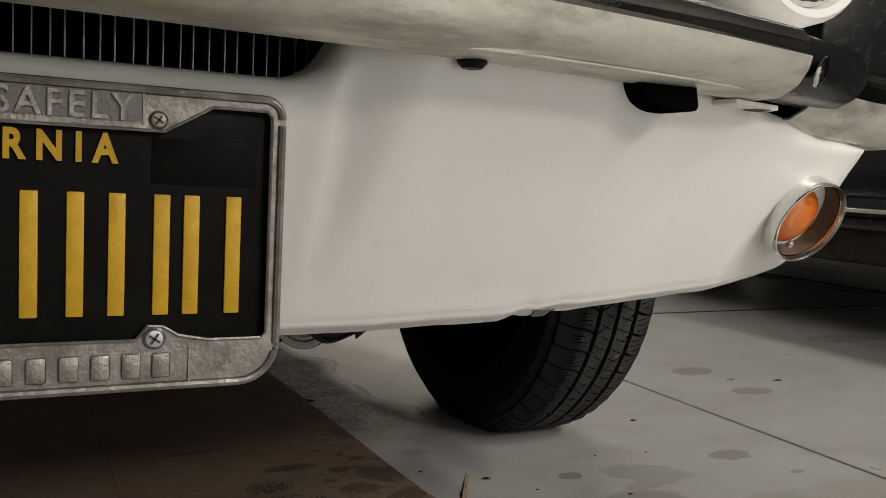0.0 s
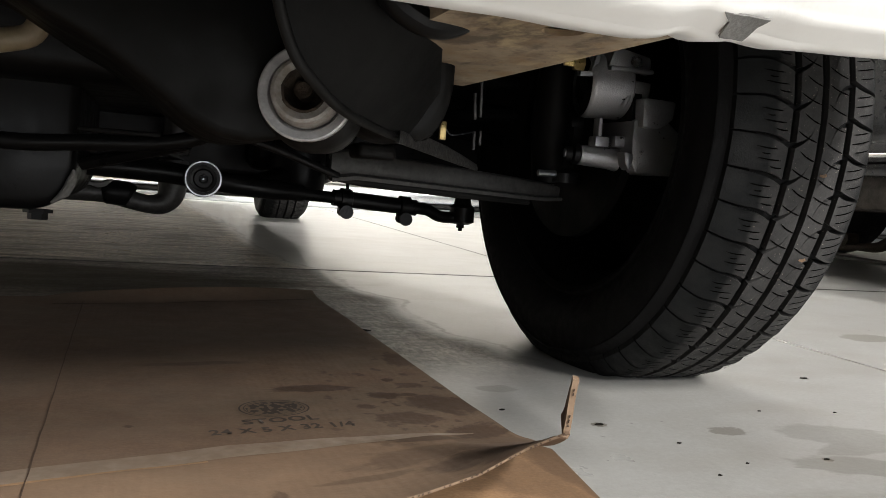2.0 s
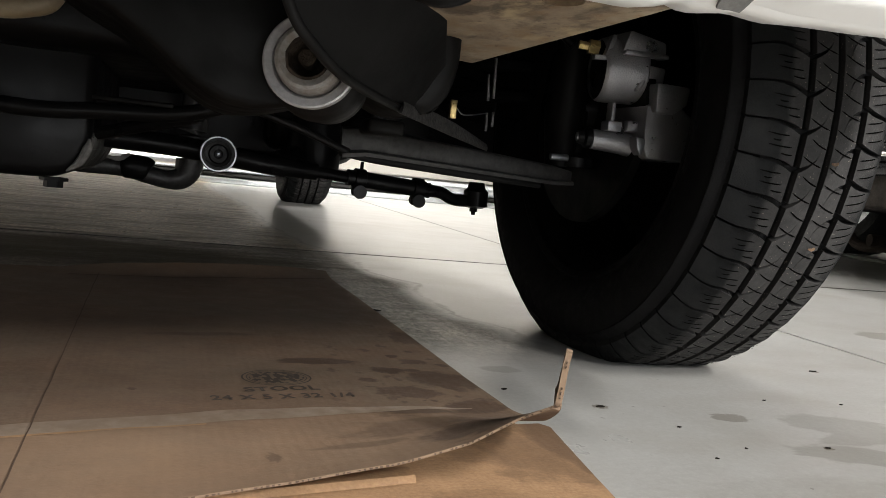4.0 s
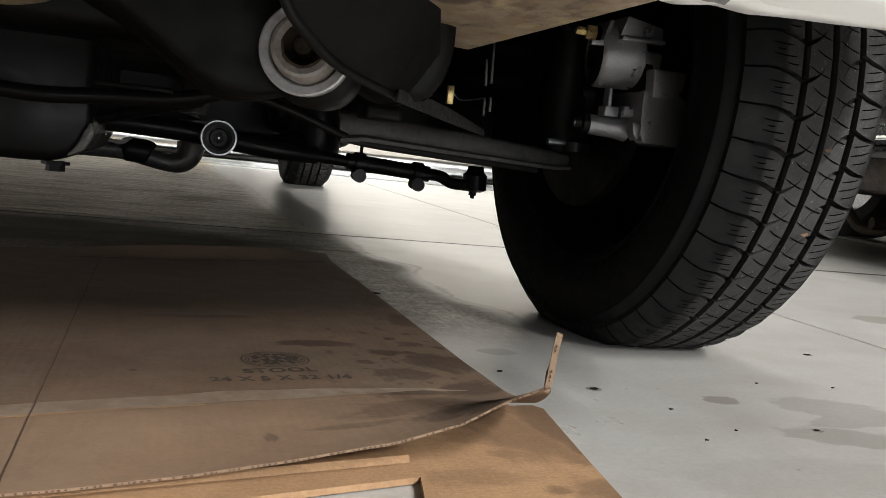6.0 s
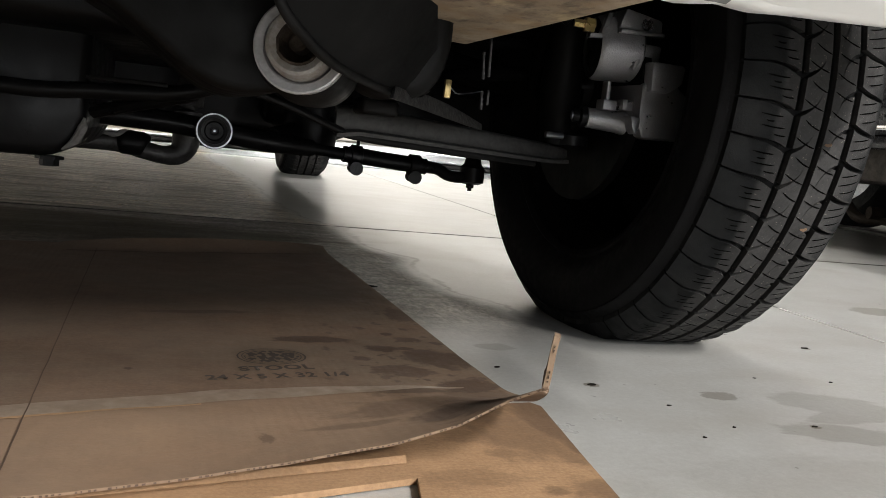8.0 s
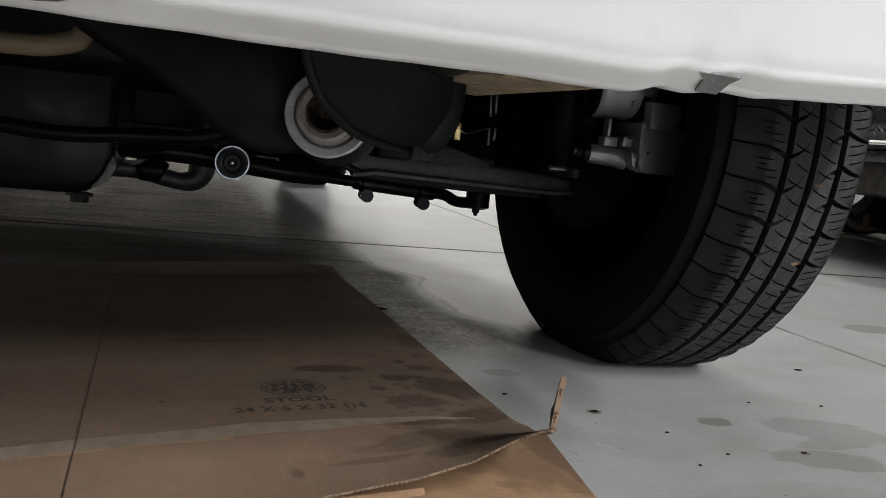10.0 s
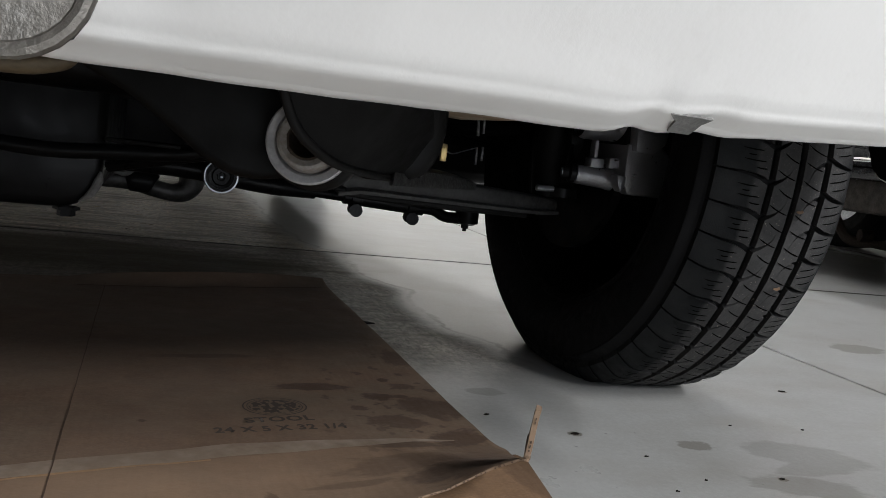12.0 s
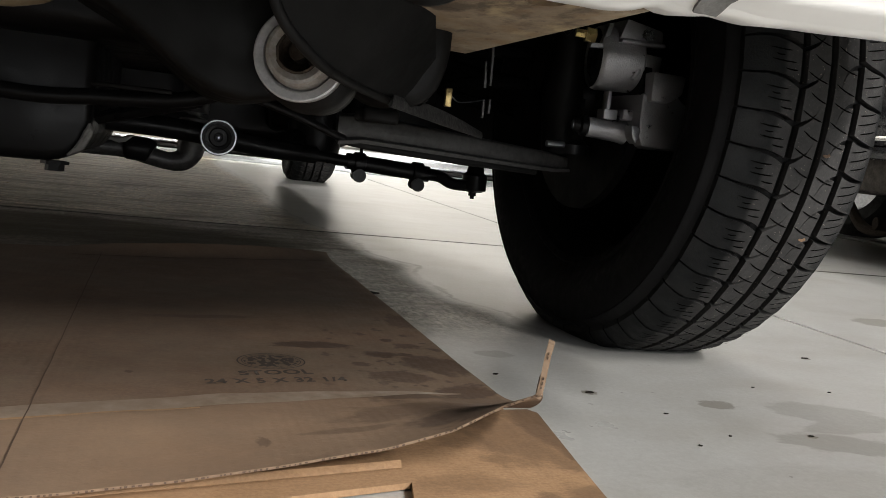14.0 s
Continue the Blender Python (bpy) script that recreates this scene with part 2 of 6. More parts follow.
def rust(nt, b):
    v = coords(nt, (1, 0.6, 1))
    n1 = noise_of(nt, v, 22, 9, 0.7, 0.35, 0.65)
    n2 = noise_of(nt, v, 70, 6, 0.6, 0.5, 0.7)
    c = mixed(nt, n1, (0.40, 0.32, 0.225), (0.20, 0.142, 0.09))
    c = mixed(nt, math_of(nt, "MULTIPLY", n2, 0.7), c, (0.27, 0.165, 0.075))
    c = mixed(nt, noise_of(nt, coords(nt, (1.0, 0.45, 1)), 36, 6, 0.6, 0.50, 0.62, 0, 0.85), c, (0.075, 0.053, 0.036))
    c = mixed(nt, noise_of(nt, coords(nt, (1.0, 0.45, 1), (3, 1, 0)), 44, 5, 0.6, 0.56, 0.68, 0, 0.7), c, (0.52, 0.40, 0.235))
    c = mixed(nt, noise_of(nt, v, 160, 4, 0.6, 0.62, 0.7, 0, 0.5), c, (0.06, 0.035, 0.02))
    nt.links.new(c, b.inputs["Base Color"])
    bumped(nt, b, n1, 0.4, 0.001)


def concrete(nt, b):
    v = coords(nt)
    big = noise_of(nt, v, 1.3, 5, 0.6, 0.3, 0.7)
    mid = noise_of(nt, v, 9, 8, 0.68, 0.38, 0.68)
    fine = noise_of(nt, v, 190, 6, 0.6, 0.3, 0.7)
    c = mixed(nt, big, (0.525, 0.528, 0.515), (0.43, 0.432, 0.418))
    c = mixed(nt, math_of(nt, "MULTIPLY", mid, 0.36), c, (0.27, 0.262, 0.238))
    c = mixed(nt, math_of(nt, "MULTIPLY", fine, 0.28), c, (0.20, 0.193, 0.178))
    dust = noise_of(nt, v, 620, 3, 0.6, 0.35, 0.65)
    c = mixed(nt, math_of(nt, "MULTIPLY", dust, 0.16), c, (0.22, 0.215, 0.20))
    # worn, dirty strip where the car stands: streaks across it and a wandering rim
    g = node(nt, "ShaderNodeTexCoord")
    s = node(nt, "ShaderNodeSeparateXYZ")
    nt.links.new(g.outputs["Object"], s.inputs[0])
    wander = noise_of(nt, coords(nt, (1, 1, 1)), 9.0, 6, 0.65, 0.25, 0.75, -0.022, 0.022)
    # where the dirt ends, across the car, for each place along it
    edge = node(nt, "ShaderNodeFloatCurve")
    line = edge.mapping.curves[0]
    ends = ((0.90, 0.60), (1.08, 0.60), (1.145, 0.573), (1.20, 0.540), (1.30, 0.528), (1.37, 0.530), (1.43, 0.556), (1.465, 0.552), (1.54, 0.517), (1.70, 0.508), (1.835, 0.510), (1.90, 0.47), (3.0, 0.42), (4.8, 0.40))
    for k, (y, x) in enumerate(ends):
        spot = ((y - 0.9) / 3.9, x)
        if k in (0, len(ends) - 1):
            line.points[0 if k == 0 else 1].location = spot
        else:
            line.points.new(*spot)
    edge.mapping.update()
    to_curve = node(nt, "ShaderNodeMapRange")
    for k, val in zip(("From Min", "From Max", "To Min", "To Max"), (0.9, 4.8, 0, 1)):
        to_curve.inputs[k].default_value = val
    nt.links.new(s.outputs["Y"], to_curve.inputs["Value"])
    nt.links.new(to_curve.outputs[0], edge.inputs["Value"])
    rim = math_of(nt, "ADD", math_of(nt, "SUBTRACT", s.outputs["X"], edge.outputs[0]), wander)
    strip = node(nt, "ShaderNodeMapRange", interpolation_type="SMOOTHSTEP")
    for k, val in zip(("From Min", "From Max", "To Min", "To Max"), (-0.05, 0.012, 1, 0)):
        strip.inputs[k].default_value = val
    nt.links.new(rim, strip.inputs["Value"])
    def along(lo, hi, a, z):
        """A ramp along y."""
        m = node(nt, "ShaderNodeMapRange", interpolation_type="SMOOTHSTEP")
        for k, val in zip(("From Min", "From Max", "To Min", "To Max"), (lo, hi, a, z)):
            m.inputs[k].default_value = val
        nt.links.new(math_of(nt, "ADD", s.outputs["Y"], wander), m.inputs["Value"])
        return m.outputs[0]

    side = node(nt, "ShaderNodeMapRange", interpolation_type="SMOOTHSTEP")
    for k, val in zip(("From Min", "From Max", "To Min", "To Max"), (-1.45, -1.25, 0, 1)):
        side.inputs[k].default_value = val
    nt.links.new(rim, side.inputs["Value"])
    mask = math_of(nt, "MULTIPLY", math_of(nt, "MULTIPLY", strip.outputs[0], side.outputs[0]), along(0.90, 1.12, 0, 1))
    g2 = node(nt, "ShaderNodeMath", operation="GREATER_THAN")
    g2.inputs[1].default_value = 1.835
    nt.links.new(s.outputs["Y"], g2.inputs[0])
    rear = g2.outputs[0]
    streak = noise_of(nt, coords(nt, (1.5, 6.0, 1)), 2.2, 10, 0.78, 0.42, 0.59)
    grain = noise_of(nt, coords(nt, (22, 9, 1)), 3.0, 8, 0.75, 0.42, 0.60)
    # tones are darker before the joint and paler behind it
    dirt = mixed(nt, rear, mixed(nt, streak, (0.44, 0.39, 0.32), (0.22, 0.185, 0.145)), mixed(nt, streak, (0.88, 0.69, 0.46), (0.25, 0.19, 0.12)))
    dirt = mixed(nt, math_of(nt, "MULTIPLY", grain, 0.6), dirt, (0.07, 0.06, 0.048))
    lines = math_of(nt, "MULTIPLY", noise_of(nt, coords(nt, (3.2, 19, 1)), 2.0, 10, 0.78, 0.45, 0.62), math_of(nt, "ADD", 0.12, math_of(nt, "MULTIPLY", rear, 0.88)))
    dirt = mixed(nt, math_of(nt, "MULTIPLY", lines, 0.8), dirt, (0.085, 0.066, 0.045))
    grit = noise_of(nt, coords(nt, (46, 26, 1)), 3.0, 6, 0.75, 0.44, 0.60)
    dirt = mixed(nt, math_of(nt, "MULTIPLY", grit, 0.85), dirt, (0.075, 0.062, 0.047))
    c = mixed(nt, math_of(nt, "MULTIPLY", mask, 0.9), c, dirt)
    # thin dried rim of the dirt
    tide = node(nt, "ShaderNodeMapRange", interpolation_type="SMOOTHSTEP")
    for k, val in zip(("From Min", "From Max", "To Min", "To Max"), (0.001, 0.009, 1, 0)):
        tide.inputs[k].default_value = val
    nt.links.new(math_of(nt, "ABSOLUTE", rim), tide.inputs["Value"])
    c = mixed(nt, math_of(nt, "MULTIPLY", math_of(nt, "MULTIPLY", tide.outputs[0], math_of(nt, "MULTIPLY", along(0.95, 1.12, 0, 1), noise_of(nt, v, 14, 4, 0.6, 0.3, 0.6))), 0.75), c, (0.085, 0.072, 0.055))
    # dirt gathered along the joints
    for axis, at, wide, deep in (("Y", 1.835, 0.018, 1.0), ("X", 1.045, 0.010, 0.45)):
        seam = node(nt, "ShaderNodeMapRange", interpolation_type="SMOOTHSTEP")
        for k, val in zip(("From Min", "From Max", "To Min", "To Max"), (0.003, wide, deep, 0)):
            seam.inputs[k].default_value = val
        nt.links.new(math_of(nt, "ABSOLUTE", math_of(nt, "SUBTRACT", s.outputs[axis], at)), seam.inputs["Value"])
        c = mixed(nt, math_of(nt, "MULTIPLY", seam.outputs[0], noise_of(nt, v, 22, 5, 0.6, 0.25, 0.5, 0.3, 1.0)), c, (0.045, 0.040, 0.034))
    spots = None
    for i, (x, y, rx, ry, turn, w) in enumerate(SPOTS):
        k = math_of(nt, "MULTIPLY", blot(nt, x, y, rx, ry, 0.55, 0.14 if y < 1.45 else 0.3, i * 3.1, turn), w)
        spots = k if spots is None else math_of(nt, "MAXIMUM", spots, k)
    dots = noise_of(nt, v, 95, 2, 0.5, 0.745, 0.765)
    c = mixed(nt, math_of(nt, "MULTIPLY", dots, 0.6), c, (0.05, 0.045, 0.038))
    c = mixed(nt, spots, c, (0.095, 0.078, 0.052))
    haze = noise_of(nt, coords(nt, (1, 2.2, 1)), 3.4, 6, 0.6, 0.49, 0.67, 0.0, 0.31)
    c = mixed(nt, haze, c, (0.235, 0.208, 0.162))
    nt.links.new(c, b.inputs["Base Color"])
    sheen = math_of(nt, "ADD", noise_of(nt, v, 5, 6, 0.6, 0.2, 0.8, a=0.26, b=0.34), math_of(nt, "MULTIPLY", spots, 0.25))
    sheen = math_of(nt, "ADD", sheen, math_of(nt, "MULTIPLY", math_of(nt, "SUBTRACT", math_of(nt, "SUBTRACT", 0.5, math_of(nt, "MULTIPLY", rear, 0.75)), math_of(nt, "MULTIPLY", streak, -1.0)), math_of(nt, "MULTIPLY", mask, 0.16)))
    sheen = math_of(nt, "ADD", sheen, math_of(nt, "MULTIPLY", math_of(nt, "MULTIPLY", mask, math_of(nt, "SUBTRACT", 1.0, rear)), 0.02))
    sheen = math_of(nt, "ADD", sheen, math_of(nt, "MULTIPLY", math_of(nt, "MULTIPLY", mask, lines), 0.22))
    nt.links.new(sheen, b.inputs["Roughness"])
    shine = math_of(nt, "SUBTRACT", 0.75, math_of(nt, "MULTIPLY", mask, math_of(nt, "SUBTRACT", 0.50, math_of(nt, "MULTIPLY", rear, 0.42))))
    nt.links.new(shine, b.inputs["Specular IOR Level"])
    rel = math_of(nt, "ADD", math_of(nt, "MULTIPLY", fine, 0.4), math_of(nt, "MULTIPLY", math_of(nt, "MULTIPLY", math_of(nt, "ADD", math_of(nt, "ADD", grain, grit), lines), mask), 1.1))
    bumped(nt, b, rel, 0.3, 0.0008)


# spills and broad dark patches on the concrete: x, y, half sizes, turn, depth of tone
SPOTS = [
    (0.642, 0.786, 0.018, 0.011, 0, 0.55), (0.69, 0.695, 0.05, 0.022, -15, 0.39), (0.745, 0.765, 0.06, 0.028, -20, 0.31),
    (0.533, 0.813, 0.007, 0.006, 0, 0.75), (0.676, 0.71, 0.005, 0.004, 0, 0.9), (1.24, 1.21, 0.055, 0.03, 10, 0.53),
    (1.237, 1.051, 0.045, 0.024, 0, 0.5), (0.91, 0.783, 0.035, 0.02, 0, 0.5), (0.735, 0.735, 0.05, 0.018, 10, 0.31),
    (0.885, 0.961, 0.006, 0.004, 0, 0.7), (1.93, 1.4, 0.12, 0.05, 0, 0.35), (0.8, 0.62, 0.09, 0.03, 20, 0.16),
    (0.6, 0.62, 0.1, 0.035, 0, 0.12), 
    # the first three are broad dark patches behind the card
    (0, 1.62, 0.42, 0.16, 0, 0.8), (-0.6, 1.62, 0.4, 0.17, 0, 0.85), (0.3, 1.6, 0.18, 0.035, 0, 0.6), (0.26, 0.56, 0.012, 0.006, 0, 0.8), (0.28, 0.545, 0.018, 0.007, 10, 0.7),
    (0.49, 0.93, 0.02, 0.012, 0, 0.3), (0.37, 1.62, 0.04, 0.02, 0, 0.6), (0.95, 0.7, 0.012, 0.006, 0, 0.4),
]

CARD_SPOTS = [
    (0.305, 0.896, 0.036, 0.01, 4, 0.78), (0.363, 0.873, 0.014, 0.01, 0, 0.78), (0.365, 0.806, 0.024, 0.016, 0, 0.62), (0.405, 0.845, 0.028, 0.03, 60, 0.69),
    (0.36, 0.748, 0.03, 0.01, 0, 0.69), (0.405, 0.765, 0.03, 0.018, 30, 0.75), (0.395, 0.905, 0.012, 0.008, 0, 0.62), (0.38, 0.925, 0.006, 0.005, 0, 0.75),
    (0.345, 0.7, 0.05, 0.02, 10, 0.47), (0.375, 0.655, 0.045, 0.035, 0, 0.69), (0.395, 0.69, 0.035, 0.03, 0, 0.62), (0.4, 0.72, 0.03, 0.05, 0, 0.44), (0.3, 0.665, 0.03, 0.006, 0, 0.38),
    (0.412, 1, 0.012, 0.03, 0, 0.5), (0.34, 0.84, 0.008, 0.006, 0, 0.62), (0.385, 0.875, 0.007, 0.005, 0, 0.75), (0.165, 0.8, 0.003, 0.003, 0, 0.8),
    (0.245, 0.655, 0.004, 0.008, 0, 0.5), (0.22, 0.985, 0.05, 0.006, 5, 0.5),
]


def cardboard(light, dark, spots):
    def build(nt, b):
        v = coords(nt)
        big = noise_of(nt, v, 5.5, 6, 0.6, 0.3, 0.7)
        fib = noise_of(nt, coords(nt, (20, 130, 20)), 6, 7, 0.65, 0.35, 0.65)
        wave = node(nt, "ShaderNodeTexWave", wave_type="BANDS", bands_direction="X")
        wave.inputs["Scale"].default_value = 46
        wave.inputs["Distortion"].default_value = 0.4
        nt.links.new(v, wave.inputs["Vector"])
        c = mixed(nt, big, light, dark)
        c = mixed(nt, math_of(nt, "MULTIPLY", fib, 0.38), c, tuple(0.6 * x for x in dark))
        c = mixed(nt, noise_of(nt, v, 14, 9, 0.7, 0.56, 0.75, 0, 0.35), c, tuple(0.55 * x for x in dark))
        c = mixed(nt, math_of(nt, "MULTIPLY", noise_of(nt, v, 420, 4, 0.6, 0.38, 0.62), 0.36), c, tuple(0.5 * x for x in dark))
        c = mixed(nt, math_of(nt, "MULTIPLY", noise_of(nt, v, 30, 5, 0.6, 0.4, 0.7), 0.25), c, tuple(1.25 * x for x in light))
        if spots is CARD_SPOTS:
            c = mixed(nt, noise_of(nt, coords(nt, (1, 1.6, 1)), 3.2, 7, 0.65, 0.40, 0.66, 0.0, 0.6), c, (0.185, 0.150, 0.112))
        if spots is CARD_SPOTS:
            # the front flap kept its fresher tan
            g = node(nt, "ShaderNodeTexCoord")
            sp = node(nt, "ShaderNodeSeparateXYZ")
            nt.links.new(g.outputs["Object"], sp.inputs[0])
            flap = node(nt, "ShaderNodeMapRange", interpolation_type="SMOOTHSTEP")
            for k, val in zip(("From Min", "From Max", "To Min", "To Max"), (0.668, 0.684, 0.55, 0)):
                flap.inputs[k].default_value = val
            nt.links.new(math_of(nt, "SUBTRACT", sp.outputs["Y"], math_of(nt, "MULTIPLY", sp.outputs["X"], 0.25)), flap.inputs["Value"])
            c = mixed(nt, flap.outputs[0], c, mixed(nt, noise_of(nt, v, 9, 7, 0.7), (0.30, 0.196, 0.118), (0.215, 0.142, 0.09)))
        wet = None
        for i, (x, y, rx, ry, turn, w) in enumerate(spots):
            k = math_of(nt, "MULTIPLY", blot(nt, x, y, rx, ry, 0.85, 0.22 if spots is CARD_SPOTS else 0.45, i * 2.3 + 1, turn), w)
            wet = k if wet is None else math_of(nt, "MAXIMUM", wet, k)
        if spots is CARD_SPOTS:
            drops = math_of(nt, "MULTIPLY", noise_of(nt, v, 62, 3, 0.5, 0.60, 0.66), blot(nt, 0.39, 0.84, 0.085, 0.19, 0.5, 0.6, 4.4, 0))
            wet = math_of(nt, "MAXIMUM", wet, math_of(nt, "MULTIPLY", drops, 0.6))
        if wet is not None:
            c = mixed(nt, wet, c, (0.055, 0.030, 0.018))
        nt.links.new(c, b.inputs["Base Color"])
        nt.links.new(noise_of(nt, v, 40, 4, a=0.72, b=0.9), b.inputs["Roughness"])
        bumped(nt, b, math_of(nt, "ADD", math_of(nt, "MULTIPLY", wave.outputs["Fac"], 0.12), noise_of(nt, v, 18, 8, 0.7)), 0.3, 0.002)
    return build


def walls(nt, b):
    v = coords(nt)
    nt.links.new(mixed(nt, noise_of(nt, v, 2, 5), (0.19, 0.182, 0.168), (0.145, 0.14, 0.13)), b.inputs["Base Color"])
    bumped(nt, b, noise_of(nt, v, 90, 4), 0.15, 0.002)


def door_paint(nt, b):
    v = coords(nt)
    nt.links.new(mixed(nt, noise_of(nt, v, 2, 5), (0.60, 0.575, 0.52), (0.54, 0.515, 0.465)), b.inputs["Base Color"])


M_WHITE = mat("white_paint", white_paint, coat=0.25)
M_CHROME = mat("chrome", chrome, metal=1.0)
M_HAZE = mat("hazy_pitted_chrome", hazy_chrome, metal=0.75)
M_BRIGHT = mat("polished_chrome", old_metal((0.80, 0.80, 0.79), (0.74, 0.73, 0.71), (0.03, 0.09), 25, 0.02), metal=1.0)
M_ZINC = mat("zinc", old_metal((0.52, 0.53, 0.55), (0.36, 0.37, 0.39), (0.28, 0.48), 60, 0.06), metal=1.0)
M_ALU = mat("cast_frame_metal", old_metal((0.29, 0.275, 0.25), (0.15, 0.138, 0.12), (0.34, 0.55), 60, 0.25), metal=0.8)
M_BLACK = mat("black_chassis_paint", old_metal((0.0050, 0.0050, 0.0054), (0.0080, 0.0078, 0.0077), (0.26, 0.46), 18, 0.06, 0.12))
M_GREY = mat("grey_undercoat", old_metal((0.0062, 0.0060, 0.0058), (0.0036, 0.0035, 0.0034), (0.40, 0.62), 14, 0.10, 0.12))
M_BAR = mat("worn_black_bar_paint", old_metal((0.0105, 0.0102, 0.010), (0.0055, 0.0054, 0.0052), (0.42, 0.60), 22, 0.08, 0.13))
M_ARM = mat("worn_arm_paint", old_metal((0.046, 0.045, 0.043), (0.015, 0.0145, 0.014), (0.34, 0.58), 120, 0.15))
M_CAST = mat("silver_caliper_paint", cast_iron, metal=0.78)
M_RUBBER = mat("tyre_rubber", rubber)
M_SIDE = mat("black_sidewall_rubber", old_metal((0.0065, 0.0065, 0.0070), (0.0105, 0.0103, 0.0103), (0.5, 0.75), 50, 0.15, 0.09))
M_PRIMER = mat("bare_grey_primer", old_metal((0.20, 0.195, 0.185), (0.12, 0.117, 0.11), (0.5, 0.7), 90, 0.3))
M_LEAF = mat("dry_leaf", old_metal((0.13, 0.07, 0.03), (0.07, 0.04, 0.02), (0.6, 0.8), 90, 0.3))
M_FLUTE = mat("open_flute_shade", None, (0.030, 0.017, 0.010), 0.9)
# near-black, no gloss: the dark of openings, core, spring and cuts put into colour
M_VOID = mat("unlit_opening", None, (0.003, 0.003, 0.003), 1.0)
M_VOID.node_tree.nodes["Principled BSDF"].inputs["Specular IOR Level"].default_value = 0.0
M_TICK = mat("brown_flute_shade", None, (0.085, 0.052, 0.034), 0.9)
M_GRIME = mat("stained_zinc", old_metal((0.40, 0.385, 0.37), (0.24, 0.20, 0.165), (0.45, 0.65), 90, 0.15), metal=0.35)
M_PALE = mat("dull_zinc", old_metal((0.52, 0.52, 0.525), (0.36, 0.35, 0.35), (0.38, 0.55), 70, 0.06), metal=0.45)
M_RUST = mat("surface_rust", rust, rough=0.75)
M_BRASS = mat("brass", old_metal((0.55, 0.42, 0.18), (0.4, 0.3, 0.14), (0.25, 0.4), 60, 0.05), metal=1.0)
M_TAN = mat("tan_hose", old_metal((0.30, 0.24, 0.15), (0.22, 0.17, 0.11), (0.4, 0.6), 40, 0.1))
M_DUST = mat("brown_dirt", old_metal((0.16, 0.10, 0.055), (0.09, 0.055, 0.03), (0.7, 0.9), 90, 0.5))
M_DIRT = mat("dark_brown_grime", old_metal((0.060, 0.040, 0.024), (0.028, 0.018, 0.011), (0.7, 0.9), 120, 0.6))
M_PLATE = mat("black_plate_enamel", old_metal((0.0045, 0.0043, 0.004), (0.008, 0.0072, 0.006), (0.35, 0.5), 45, 0.05, 0.03))
M_YELLOW = mat("yellow_plate_enamel", old_metal((0.52, 0.31, 0.022), (0.42, 0.24, 0.018), (0.35, 0.5), 90, 0.05, 0.2))
M_AMBER = mat("amber_lens", None, (0.62, 0.15, 0.012), 0.18, coat=0.4)
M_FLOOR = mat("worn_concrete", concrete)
M_CARD = mat("dirty_cardboard", cardboard((0.222, 0.142, 0.092), (0.168, 0.105, 0.067), CARD_SPOTS))
M_CARD2 = mat("clean_cardboard", cardboard((0.43, 0.265, 0.142), (0.33, 0.198, 0.104), [(0.450, 0.70, 0.028, 0.07, 8, 0.7), (0.41, 0.69, 0.03, 0.05, 20, 0.5), (0.36, 0.62, 0.03, 0.012, 0, 0.25), (0.43, 0.60, 0.022, 0.014, 0, 0.5), (0.39, 0.655, 0.012, 0.008, 0, 0.4), (0.40, 0.60, 0.008, 0.006, 0, 0.5), (0.435, 0.645, 0.014, 0.010, 0, 0.5), (0.375, 0.685, 0.02, 0.01, 0, 0.3)]))
M_INK = mat("black_ink", None, (0.058, 0.044, 0.034), 0.8)
M_SCRAP = mat("black_debris", old_metal((0.016, 0.013, 0.010), (0.007, 0.006, 0.005), (0.7, 0.9), 300, 0.4, 0.1))
M_WALL = mat("painted_drywall", walls, rough=0.85)
M_DIM = mat("dark_reflection_wall", old_metal((0.035, 0.034, 0.033), (0.022, 0.021, 0.020), (0.7, 0.9), 3, 0.1, 0.2))
M_DOOR = mat("cream_door_paint", door_paint, rough=0.5)
M_SEAL = mat("dark_rubber_seal", None, (0.05, 0.048, 0.045), 0.7)
M_STRIP = mat("aluminium_strip", old_metal((0.72, 0.74, 0.76), (0.6, 0.62, 0.64), (0.3, 0.45), 30, 0.05), metal=0.9)
M_DARKCAR = mat("black_car_paint", old_metal((0.012, 0.013, 0.015), (0.012, 0.012, 0.013), (0.16, 0.3), 20, 0.02, 0.3), coat=0.1)
M_UNDER = mat("brown_black_underseal", old_metal((0.030, 0.024, 0.018), (0.014, 0.011, 0.009), (0.5, 0.8), 25, 0.4, 0.2))
M_HOUSING = mat("white_lamp_housing", None, (0.7, 0.7, 0.68), 0.4)
M_LAMP = mat("lamp_diffuser", None, (0.9, 0.9, 0.88), 0.6)
M_LAMP.node_tree.nodes["Principled BSDF"].inputs["Emission Color"].default_value = (1.0, 0.95, 0.88, 1)
M_LAMP.node_tree.nodes["Principled BSDF"].inputs["Emission Strength"].default_value = 4.0


# ---- the garage ----
X0, X1, Y0, Y1, TOP = -3.2, 5.4, -4.6, 4.75, 2.55
JX, JY = 1.045, 1.835


def structure(name, bm, material, label, category, smooth=30):
    return tagged(part(name, bm, material, None, label, smooth), "", category, "", "structure")


